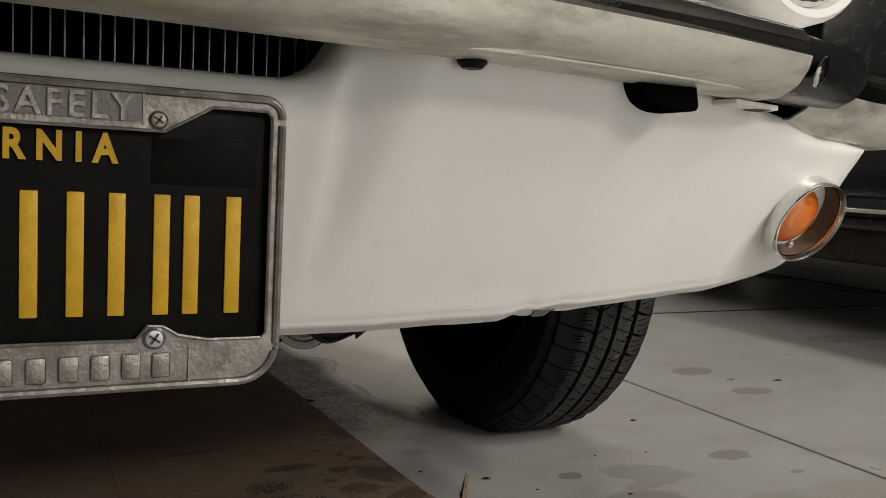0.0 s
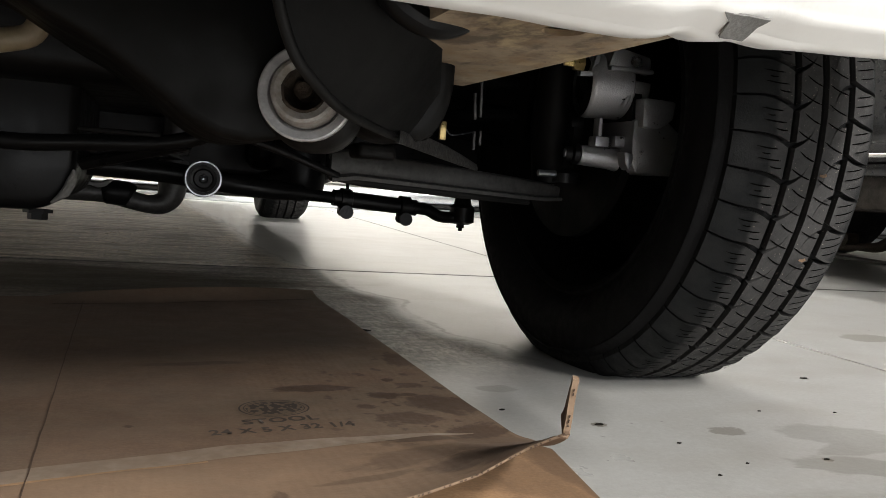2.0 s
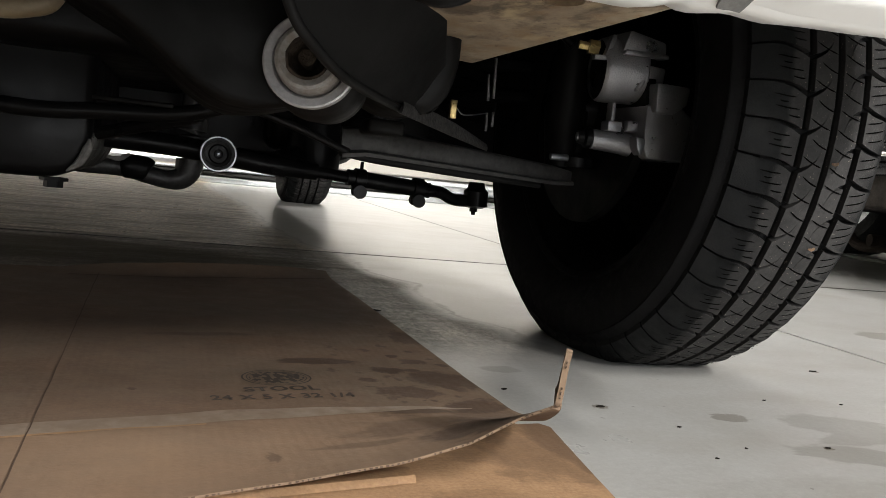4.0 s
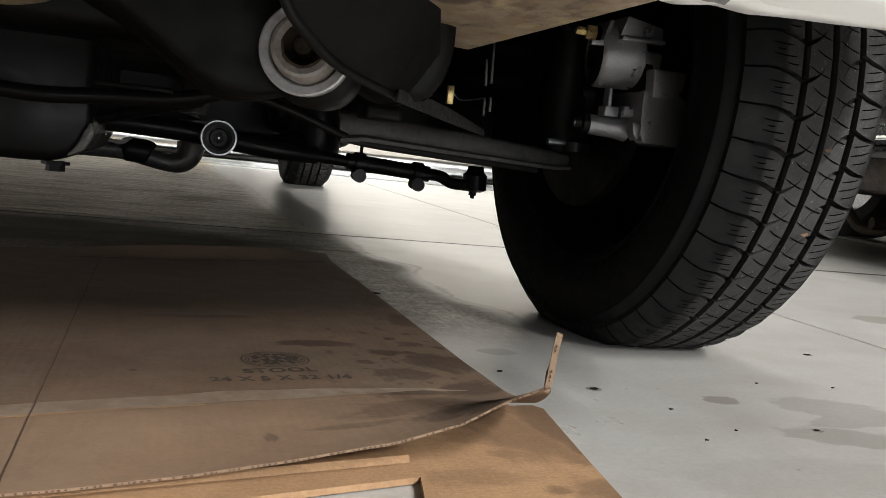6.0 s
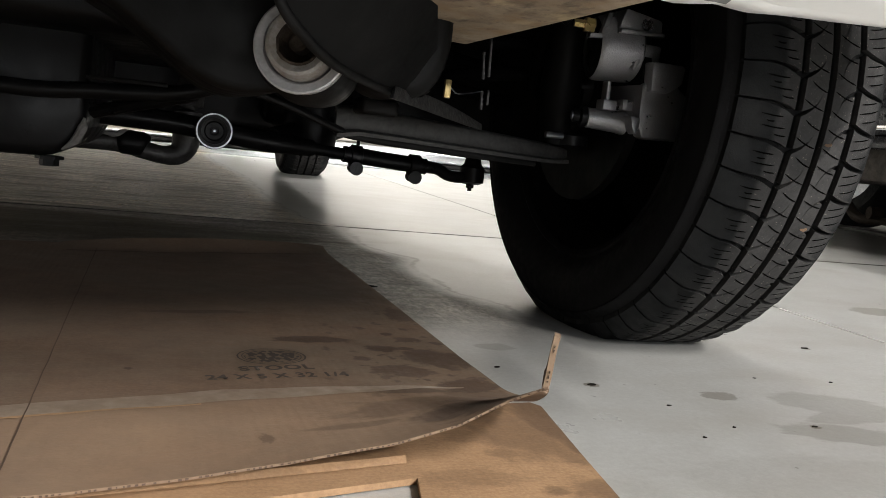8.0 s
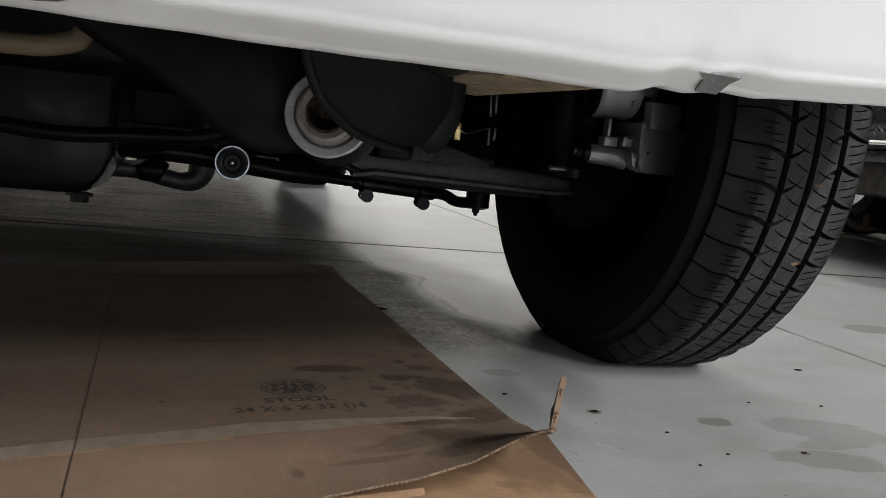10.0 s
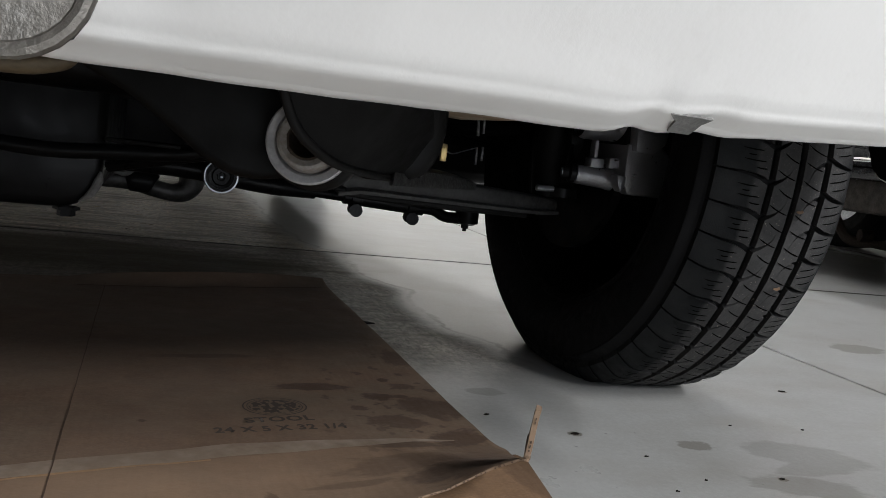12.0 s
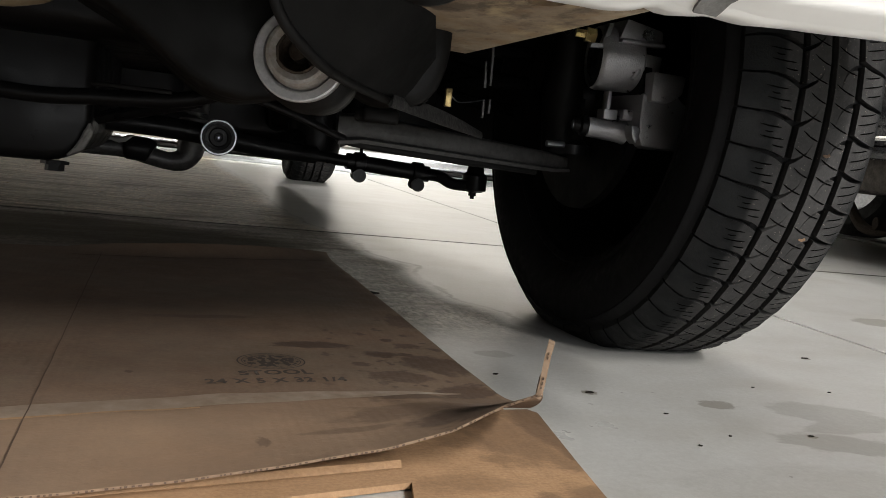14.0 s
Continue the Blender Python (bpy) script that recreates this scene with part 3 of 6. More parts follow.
floor = structure("floor", box((X0 - 0.2, Y0 - 0.2, -0.16), (X1 + 0.2, Y1 + 0.2, -0.0015)), M_SEAL, "stained grey concrete garage floor with saw-cut joints", "floor")
xs, ys = [X0 - 0.2, -2.0, JX, 4.1, X1 + 0.2], [Y0 - 0.2, -1.25, JY, Y1 + 0.2]
for i in range(4):
    for j in range(3):
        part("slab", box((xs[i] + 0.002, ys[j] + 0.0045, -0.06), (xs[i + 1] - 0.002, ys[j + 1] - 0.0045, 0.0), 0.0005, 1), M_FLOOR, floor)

# this doorway and the south one are added openings for unseen lamps
west = box((X0 - 0.12, Y0, 0), (X0, 1.9, TOP))
box((X0 - 0.12, 3.7, 0), (X0, Y1, TOP), 0, 1, west)
box((X0 - 0.12, 1.9, 2.1), (X0, 3.7, TOP), 0, 1, west)
structure("wall_west", west, M_WALL, "plain greyish bare drywall side wall with an added opening for fill light", "wall")
# unseen wall kept dark so that the chrome shows dark reflections
structure("wall_east", box((X1, Y0, 0), (X1 + 0.12, Y1, TOP)), M_DIM, "plain unseen side wall, darkened for the chrome reflections", "wall")
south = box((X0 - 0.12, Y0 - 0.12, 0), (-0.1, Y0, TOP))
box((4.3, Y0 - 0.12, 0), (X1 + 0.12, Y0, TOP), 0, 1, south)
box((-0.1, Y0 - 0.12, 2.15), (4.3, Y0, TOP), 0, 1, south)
structure("wall_south", south, M_WALL, "plain greyish bare drywall end wall with a wide added opening for fill light", "wall")


# unseen area lamps, added in the wall openings to brighten the scene
def fill_light(at, target, wide, high, power, color):
    data = bpy.data.lights.new("fill_light", "AREA")
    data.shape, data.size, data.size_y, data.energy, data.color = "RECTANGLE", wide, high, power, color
    new("fill_light", data).matrix_world = look(at, target)


# front fill for valance and card, then warm fill for rear-left floor
fill_light((2.1, Y0 - 0.05, 1.08), (2.1, 0, 1.08), 4.3, 2.1, 72, (0.97, 0.985, 1.0))
fill_light((X0 - 0.05, 2.8, 1.03), (0, 2.8, 1.03), 1.7, 2.0, 12, (1.0, 0.90, 0.78))
structure("ceiling", box((X0 - 0.12, Y0 - 0.12, TOP), (X1 + 0.12, Y1 + 0.12, TOP + 0.1)), M_WALL, "plain greyish garage ceiling", "ceiling")
door = structure("garage_door", box((X0, Y1 + 0.035, 0.02), (X1, Y1 + 0.09, TOP)), M_DOOR, "closed cream sectional garage door with metal bottom rail", "garage door")
for k in range(5):
    z0 = 0.135 + k * 0.48
    part("panel", box((X0, Y1, z0), (X1, Y1 + 0.034, min(z0 + 0.472, TOP)), 0.006), M_DOOR, door)
part("bottom_rail", tube([(X0, Y1 - 0.002, 0.092), (X1, Y1 - 0.002, 0.092)], 0.036, 20, 0, None, 0.9), M_STRIP, door, "bright rounded aluminium bottom rail")
part("seal", tube([(X0, Y1 + 0.012, 0.046), (X1, Y1 + 0.012, 0.046)], 0.014, 12, 0), M_SEAL, door, "dark rubber weather seal")
part("threshold", box((X0, Y1 - 0.05, 0.0), (X1, Y1 + 0.05, 0.03), 0.008), M_STRIP, door, "pale threshold strip on the floor")


def tube_lamp(at, length, turn, power, color=(1, 0.965, 0.92)):
    lamp = thing("ceiling_light", "long fluorescent ceiling light with white housing", "ceiling light", at, "ceiling lights")
    lamp.rotation_euler = (0, 0, radians(turn))
    part("housing", box((-length / 2, -0.09, -0.05), (length / 2, 0.09, 0.0), 0.01), M_HOUSING, lamp)
    part("diffuser", box((-length / 2 + 0.02, -0.075, -0.062), (length / 2 - 0.02, 0.075, -0.048), 0.005), M_LAMP, lamp)
    data = bpy.data.lights.new("tube", "AREA")
    data.shape, data.size, data.size_y, data.energy, data.color = "RECTANGLE", length, 0.15, power, color
    ob = new("tube", data)
    ob.location, ob.parent = (0, 0, -0.075), lamp
    return lamp


tube_lamp((2.1, -1.7, TOP), 1.3, 90, 124)
tube_lamp((0.5, 4.0, TOP), 3.8, 0, 138)
tube_lamp((2.2, -3.5, TOP), 1.3, 90, 238)


# ---- cardboard on the floor ----
def lerp_line(pts, x):
    if x <= pts[0][0]:
        return pts[0][1]
    for (a, u), (b, v) in zip(pts, pts[1:]):
        if x <= b:
            return u + (v - u) * (x - a) / (b - a)
    return pts[-1][1]


FRONT_Y = [(-0.75, 0.52), (0.12, 0.595), (0.19, 0.606), (0.25, 0.614), (0.307, 0.617), (0.346, 0.618), (0.368, 0.614), (0.386, 0.600)]
FRONT_Z = [(-0.75, 0.0), (0.145, 0.0), (0.20, 0.003), (0.25, 0.007), (0.307, 0.015), (0.346, 0.026), (0.368, 0.040), (0.386, 0.054)]
BACK_Y = [(-0.75, 1.30), (-0.013, 1.325), (0.184, 1.363), (0.405, 1.430)]


def card_z(x, y):
    """Height of the printed sheet's upper face."""
    yf, yb = lerp_line(FRONT_Y, x), lerp_line(BACK_Y, x)
    k = 0.10 * max(0, x - 0.2)
    lift = lerp_line(FRONT_Z, x) * max(0.0, min(1.0, 1 - (y - yf) / 0.17)) ** 1.6
    ridge = 0.0003 * math.exp(-((y - 0.704 - k) / 0.012) ** 2)
    rise = math.sin(math.pi * min(1.0, max(0.0, (x - 0.06) / 0.36))) ** 0.6
    back = (0.002 + 0.011 * rise) * max(0.0, (y - yb + 0.045) / 0.045) ** 1.5
    wave = 0.0014 * noise.noise((x * 7, y * 5, 0.3)) + 0.0006 * noise.noise((x * 23, y * 16, 2))
    return 0.0112 + lift + ridge + back + wave


def drape(me, lift=0.0005):
    """Lay a flat mesh on the printed sheet."""
    for v in me.vertices:
        v.co.z = card_z(v.co.x, v.co.y) + lift
    return me


def upper_sheet():
    """The printed sheet: a grid between its uneven front edge and its back edge; the front corner curls up."""
    rows = []
    nx, ny = 110, 84
    for i in range(nx + 1):
        u = i / nx
        row = []
        for j in range(ny + 1):
            w = (j / ny) ** 1.4
            xr = 0.386 + (0.432 - 0.386) * min(1.0, (w / 0.16)) ** 0.8 if w < 0.16 else 0.432 - 0.027 * ((w - 0.16) / 0.84)
            x = -0.75 + (xr + 0.75) * u ** 0.8
            yf, yb = lerp_line(FRONT_Y, x), lerp_line(BACK_Y, x)
            y = yf + (yb - yf) * w
            row.append((x, y, card_z(x, y)))
        rows.append(row)
    bm = sheet(rows, 0.0)
    low = sheet([[(x, y, z - 0.0015) for x, y, z in row] for row in rows], 0.0)
    skirt = [rows[0], rows[-1], [row[0] for row in rows], [row[-1] for row in rows]]
    merge(bm, low)
    for line in skirt:
        sheet([[p, (p[0], p[1], p[2] - 0.0015)] for p in line], 0.0, bm)
    bmesh.ops.remove_doubles(bm, verts=bm.verts, dist=0.0002)
    return bm


def flute_edge(pts, face, high, step, seed=1):
    """Dark blocks for the shade in open cells of uneven size, along a cut edge that looks towards face."""
    bm = bmesh.new()
    rnd = random.Random(seed)
    face = Vector(face).normalized()
    for a, b in zip(pts, pts[1:]):
        a, b = Vector(a), Vector(b)
        d = (b - a).normalized()
        n = max(1, int((b - a).length / step))
        for k in range(n):
            if rnd.random() < 0.25:
                continue
            c = a + (b - a) * ((k + rnd.uniform(0.3, 0.7)) / n)
            w = face.cross(d).normalized()
            half, up2 = step * rnd.uniform(0.12, 0.34), high * rnd.uniform(0.25, 0.5)
            cell = box((-half, -up2, -0.0004), (half, up2, 0.00035), 0)
            m = Matrix((d, w, face)).transposed()
            for v in cell.verts:
                v.co = c + m @ v.co
            merge(bm, cell)
    return bm


card = thing("cardboard_sheet", "flattened brown cardboard box, oil-stained, curled at one corner, on the concrete", "cardboard", (0, 0, 0))
part("sheet", upper_sheet(), M_CARD, card)
edge_line = [(x, lerp_line(FRONT_Y, x), card_z(x, lerp_line(FRONT_Y, x)) - 0.0008) for x in (-0.2 + 0.0117 * k for k in range(51)) if x < 0.386]
tagged(part("fluted_edge", flute_edge(edge_line, (0.1, -1, 0.1), 0.0011, 0.0026), M_TICK, card, "dark blocks as the shade in the open flutes of the edge", 0), "", "", "", "stuff")
TIP_SIDE = -1.0
# the torn tip that stands up from the curled corner, turned edge-on
back = Vector((0.020, 0.040, 0.0))
tip_line = [p + Vector((0.0036, 0.0005, 0.0)) for p in (Vector((0.3835, 0.6020, 0.0600)), Vector((0.3850, 0.6030, 0.0645)), Vector((0.3862, 0.6040, 0.0700)), Vector((0.3872, 0.6050, 0.0770)), Vector((0.3884, 0.6060, 0.0840)), Vector((0.3895, 0.6062, 0.0905)))]
tip = [[p, p + back * (0.5 * (1 - 0.6 * k / 5)), p + back * (1 - 0.75 * k / 5) + Vector((0, 0, -0.004 * k / 5))] for k, p in enumerate(tip_line)]
part("torn_tip", sheet(tip, 0.0034), M_CARD, card, "torn upright cardboard tip with open flutes")
aside = Vector((0.0015, -0.00075, 0))
part("tip_flutes", flute_edge([p + aside * s - back * 0.012 for p in tip_line for s in (TIP_SIDE,)], (-0.445, -0.895, 0.05), 0.0010, 0.0026, 5), M_FLUTE, card, "", 0)

up = lambda x, y, z, turn=8.0: pose(x, y, z, 0, 0, turn)
for words, x, y, size, wide in (("STOOL", 0.2685, 0.803, 0.0150, 1.15), ("24 X 5 X 32 1/4", 0.2685, 0.783, 0.0150, 1.0)):
    part("lettering", drape(lettering(words, size, up(x, y, 0.0132), 0.0, 0.0005, wide * 0.93, "CENTER", 1.12)), M_INK, card, "black printed lettering", 0)
# the round mark over the words: two thin rings and a worn filled middle
ring_bm = bmesh.new()
for r0, r1 in ((0.0255, 0.0268), (0.0225, 0.0232)):
    n = 40
    vs = [[ring_bm.verts.new(up(0.2675, 0.838, 0.0133) @ Vector((r * math.cos(a), r * 0.82 * math.sin(a), 0))) for r in (r0, r1)] for a in (2 * math.pi * k / n for k in range(n))]
    for k in range(n):
        ring_bm.faces.new((vs[k][0], vs[k][1], vs[(k + 1) % n][1], vs[(k + 1) % n][0]))
part("printed_rings", drape(finish(ring_bm, "rings", 0)), M_INK, card, "", 0)
blob = bmesh.new()
m = up(0.2675, 0.838, 0.0133)
for i in range(-26, 27):
    for j in range(-18, 19):
        x, y = i * 0.0008, j * 0.0009
        if (x / 0.0212) ** 2 + (y / 0.0162) ** 2 < 1 and noise.noise((x * 330 + 3, y * 260, 1.5)) > -0.12:
            blob.faces.new([blob.verts.new(m @ Vector((x + dx, y + dy, 0))) for dx, dy in ((-0.0004, -0.00045), (0.0004, -0.00045), (0.0004, 0.00045), (-0.0004, 0.00045))])
part("printed_mark", drape(finish(blob, "mark", 0)), M_INK, card, "worn printed oval mark", 0)
# a pale strip of old tape along the crease
def tape_y(x, k):
    """A line along the tape, k from -1 to 1 across it."""
    return lerp_line([(-0.6, 0.52), (0.1, 0.708), (0.225, 0.742), (0.30, 0.753), (0.365, 0.7605), (0.42, 0.766)], x) + k * lerp_line([(0.1, 0.0105), (0.225, 0.0120), (0.33, 0.0075), (0.40, 0.0015)], x)


tape = [[(x, tape_y(x, -1 + k / 7) + 0.002 * noise.noise((x * 20, k * 0.1, 5)), 0) for k in range(15)] for x in [-0.6 + 0.0125 * k for k in range(81)]]
part("tape", drape(finish(sheet(tape, 0), "tape"), 0.00025), mat("old_clear_tape", old_metal((0.30, 0.235, 0.178), (0.22, 0.160, 0.115), (0.4, 0.65), 24, 0.1)), card, "dull strip of packing tape along the crease")
tear = [[(x, tape_y(x, -1.0) - 0.001 - w * (0.6 + 0.8 * abs(noise.noise((x * 40, 2, 0)))), 0) for w in (0.0, 0.0035)] for x in [-0.25 + 0.006 * k for k in range(78)]]
part("torn_liner", drape(finish(sheet(tear, 0), "tear"), 0.0005), M_CARD2, card, "pale torn liner along the tape", 0)
cut = [[(0.1145 - 0.0215 * (y - 0.735) + w + 0.0006 * noise.noise((y * 30, 0, 0)), y, 0) for w in (-0.0004, 0.0004)] for y in [0.60 + 0.0125 * k for k in range(58)]]
part("cut_line", drape(finish(sheet(cut, 0), "cut"), 0.0008), M_TICK, card, "dark slit between the box panels", 0)

# dark strip painted for the shadow line before the lifted back edge
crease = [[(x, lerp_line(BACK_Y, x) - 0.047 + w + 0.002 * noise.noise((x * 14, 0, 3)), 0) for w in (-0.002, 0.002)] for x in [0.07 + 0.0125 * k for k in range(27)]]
part("crease", drape(finish(sheet(crease, 0), "crease"), 0.0006), M_TICK, card, "dark strip painted as shade before the lifted back edge", 0)

lower = thing("cardboard_piece", "clean tan cardboard under-sheet with a cut-out notch, on the concrete", "cardboard", (0, 0, 0))
poly = [(-0.75, 0.50), (-0.05, 0.545), (0.12, 0.578), (0.219, 0.598), (0.325, 0.622), (0.3165, 0.580), (0.37, 0.5815), (0.4325, 0.585), (0.441, 0.65), (0.4545, 0.744), (0.449, 0.752), (0.43, 0.75), (0.42, 0.90), (0.38, 0.95), (-0.75, 0.95)]
part("sheet", prism(poly, 0.001, 0.0048, "z"), M_CARD2, lower, "", 0)
fold = [[(x, 0.600 + 0.215 * (x + 0.02) * 0.92 + dy - 0.02, 0.0052 + z) for dy, z in ((-0.006, 0.0), (-0.003, 0.0035), (0.006, 0.0038), (0.016, 0.001))] for x in (-0.2, 0.0, 0.1, 0.2, 0.28, 0.324)]
part("folded_flap", sheet(fold, 0.002), M_CARD2, lower, "pale folded flap edge")

# ---- the white car ----
CX = -0.008
car = thing("car", "white vintage car with chrome bumper and black underside", "car", (CX, 1.04, 0))
off = Vector((CX, 1.04, 0))
car_parts = []


def cpart(name, bm, material, label="", parent=None, smooth=30):
    ob = part(name, bm, material, None, label, smooth)
    car_parts.append((ob, parent))
    return ob


# valance: sections from the upper edge to the lower lip, every few centimetres
def valance_section(x):
    ax = abs(x)
    sweep = lerp_line([(0, 0.0), (0.24, 0.0), (0.40, 0.016), (0.54, 0.050), (0.64, 0.076), (0.70, 0.092), (0.755, 0.108)], ax)
    ztop = lerp_line([(0, 0.420), (0.160, 0.4205), (0.174, 0.424), (0.184, 0.431), (0.190, 0.440), (0.1925, 0.452), (0.205, 0.460), (0.5, 0.452), (0.56, 0.437), (0.62, 0.430), (0.70, 0.424), (0.755, 0.416)], ax)
    zs = lerp_line([(0, 0.2565), (0.24, 0.2570), (0.40, 0.2632), (0.612, 0.276), (0.64, 0.2825), (0.665, 0.289), (0.69, 0.300), (0.708, 0.317), (0.722, 0.342), (0.735, 0.374), (0.750, 0.408)], ax)
    zbot = lerp_line([(0, 0.2565), (0.24, 0.2562), (0.31, 0.2576), (0.345, 0.2576), (0.366, 0.2578), (0.376, 0.2600), (0.384, 0.2632), (0.391, 0.2612), (0.400, 0.2610), (0.410, 0.2630), (0.420, 0.2650), (0.440, 0.2640), (0.485, 0.267), (0.612, 0.276), (0.64, 0.2825), (0.665, 0.289), (0.69, 0.300), (0.708, 0.317), (0.722, 0.342), (0.735, 0.374), (0.750, 0.408)], ax)
    ybot = lerp_line([(0, 0.502), (0.25, 0.506), (0.40, 0.520), (0.612, 0.541), (0.66, 0.534), (0.70, 0.520), (0.735, 0.505), (0.755, 0.496)], ax)
    ytop = 0.372 + sweep
    dent = 0.036 * (1 - min(1, max(0, (ax - 0.168) / 0.075))) if ax < 0.25 else 0.0
    pts = []
    n = 44
    fade = min(1.0, max(0.0, (0.66 - ax) / 0.06))
    ybot -= 0.0125 * fade
    for k in range(n):
        t = 1 - (1 - k / (n - 1)) ** 1.7
        z = ztop + (zs - ztop) * t + (zbot - zs) * max(0.0, (t - 0.86) / 0.14)
        face = ytop + (ybot - ytop) * t ** 1.12
        s = min(1, max(0, (ax - 0.163) / (0.085 - 0.045 * t)))
        s = s * s * (3 - 2 * s)
        depth = 0.036 * (1 - s) * (1 - t) ** 0.8
        y = face + depth
        if t < 0.12:
            y += 0.10 * ((0.12 - t) / 0.12) ** 2 * 0.12
        hh = z - zbot
        y += 0.0010 * math.exp(-((hh - 0.0095) / 0.0030) ** 2) * fade + 1.4 * max(0.0, 0.0068 - hh) * fade
        pts.append((x + CX, y, z))
    y, z = pts[-1][1], pts[-1][2]
    wob = 0.0012 * noise.noise((x * 22, 1.0, 0.0))
    pts[-1] = (x + CX, y - 0.001, z + 0.001)
    lip = [(x + CX, y + 0.0015, z - 0.0012 + wob), (x + CX, y + 0.006, z - 0.0022 + wob), (x + CX, y + 0.019, z - 0.0004 + wob)]
    head = [(x + CX, pts[0][1] + 0.035, pts[0][2] + 0.004), (x + CX, pts[0][1] + 0.012, pts[0][2] + 0.003)]
    return head + pts + lip


stations = [0.736 * k / 120 for k in range(121)]
vx = [-s for s in stations[:0:-1]] + stations
skin = [valance_section(x) for x in vx]
valance_bm = sheet(skin, 0)
sheet([[(x, y + 0.003, z) for x, y, z in row[:-3]] for row in skin], 0, valance_bm)
for end in (skin[0], skin[-1]):
    sheet([[(x, y, z), (x, y + 0.003, z)] for x, y, z in end[:-3]], 0, valance_bm)
valance = cpart("valance", valance_bm, M_WHITE, "white painted front valance, slightly dented lower lip", None, 50)
tab = [[(x0 + (x1 - x0) * k / 4, y + 0.0006 * math.sin(k * 2.2), z) for k in range(5)] for x0, x1, y, z in ((0.3845, 0.4078, 0.5040, 0.2682), (0.3870, 0.4062, 0.5060, 0.2668), (0.3902, 0.4045, 0.5080, 0.2655), (0.3905, 0.4038, 0.5130, 0.2622), (0.3912, 0.4030, 0.5152, 0.2606))]
cpart("lip_tab", sheet(tab, 0.0012), M_PRIMER, "small bare grey steel patch on the lip")

# bumper: a rounded bar, swept back at the ends
def bumper_at(x):
    ax = abs(x)
    return lerp_line([(0, 0.322), (0.24, 0.326), (0.41, 0.343), (0.54, 0.366), (0.62, 0.392), (0.70, 0.430), (0.77, 0.478), (0.82, 0.535), (0.85, 0.61), (0.86, 0.71)], ax)


line = [Vector((x, bumper_at(x), 0)) for x in [0.02 * k for k in range(41)]] + [Vector((0.815, 0.530, 0)), Vector((0.834, 0.57, 0)), Vector((0.848, 0.62, 0)), Vector((0.858, 0.69, 0))]
line = [Vector((-p.x, p.y, 0)) for p in line[:0:-1]] + line
section = [(0.085, 0.442), (0.070, 0.4345), (0.045, 0.4290), (0.022, 0.4305), (0.009, 0.4370), (0.0025, 0.4455), (0.0, 0.4530), (0.0012, 0.4560), (0.0005, 0.4590), (0.0025, 0.4640), (0.0075, 0.4690), (0.018, 0.4725), (0.045, 0.4745), (0.075, 0.4740)]
rows = []
for i, p in enumerate(line):
    d = (line[min(i + 1, len(line) - 1)] - line[max(i - 1, 0)]).normalized()
    inward = Vector((-d.y, d.x, 0))
    rows.append([(p.x + CX + inward.x * o, p.y + inward.y * o, 0.371 + (z - 0.371) * 1.185) for o, z in section])
middle = [row for p, row in zip(line, rows) if abs(p.x) < 0.53]
bumper = cpart("bumper", sheet([row[6:] for row in middle], 0.002), M_BRIGHT, "polished chrome bumper face", None, 60)
cpart("bumper_underside", sheet([row[:7] for row in middle], 0.002), M_HAZE, "hazy, pitted chrome underside of the bumper", bumper, 60)
for s in (1, -1):
    tail = [[(x, y + lerp_line([(0.59, 0.036), (0.70, 0.016), (0.77, -0.020), (0.86, -0.10)], abs(p.x)), 0.4884 - (0.4937 - z) * lerp_line([(0.59, 1.05), (0.66, 1.30), (0.86, 1.3)], abs(p.x))) for x, y, z in row] for p, row in zip(line, rows) if s * p.x > 0.595]
    cpart("bumper_end", sheet([row[6:] for row in tail], 0.002), M_BRIGHT, "chrome bumper end section", None, 60)
    cpart("end_underside", sheet([row[:7] for row in tail], 0.002), M_HAZE, "dull chrome underside of the bumper end", None, 60)
    # black glossy stretch painted as the dark reflection in the chrome bar
    joint = [[(x, y + 0.005, 0.462 + (z - 0.462) * 0.93) for x, y, z in row[2:]] for p, row in zip(line, rows) if 0.50 < s * p.x < 0.65]
    cpart("painted_reflection", sheet(joint, 0.002), M_DARKCAR, "black bumper stretch painted as a dark reflection in the chrome", None, 60)
oval = []
n = 36
for k in range(n):
    a = 2 * math.pi * k / n
    x = 0.36 + 0.140 * math.copysign(abs(math.cos(a)) ** 0.6, math.cos(a))
    d = 0.030 + 0.013 * math.copysign(abs(math.sin(a)) ** 0.8, math.sin(a))
    oval.append((x + CX, bumper_at(x) + d, 0.4405 + 0.02 * abs(d - 0.04)))
cpart("underside_groove", tube(oval + oval[:1], 0.0009, 6, 0), M_HAZE, "pressed oval groove")
bolt = lathe([(0, 0.0115), (0.001, 0.0115), (0.0024, 0.009), (0.003, 0.004), (0.003, 0)], (0.531, bumper_at(0.539) + 0.003, 0.4590), (0.45, -1, -0.35), 18)
cpart("bumper_bolt", bolt, M_BRIGHT, "round chrome bumper bolt")
bracket = prism([(0.478, 0.395), (0.535, 0.408), (0.552, 0.45), (0.53, 0.475), (0.472, 0.46)], 0.4335, 0.4375, "z", 0.001)
cpart("bumper_bracket", bracket, M_WHITE, "white painted bumper bracket with a square hole")
cpart("bracket_hole", box((0.513, 0.409, 0.4325), (0.529, 0.424, 0.4352), 0.002), M_DUST, "square hole in the bracket")
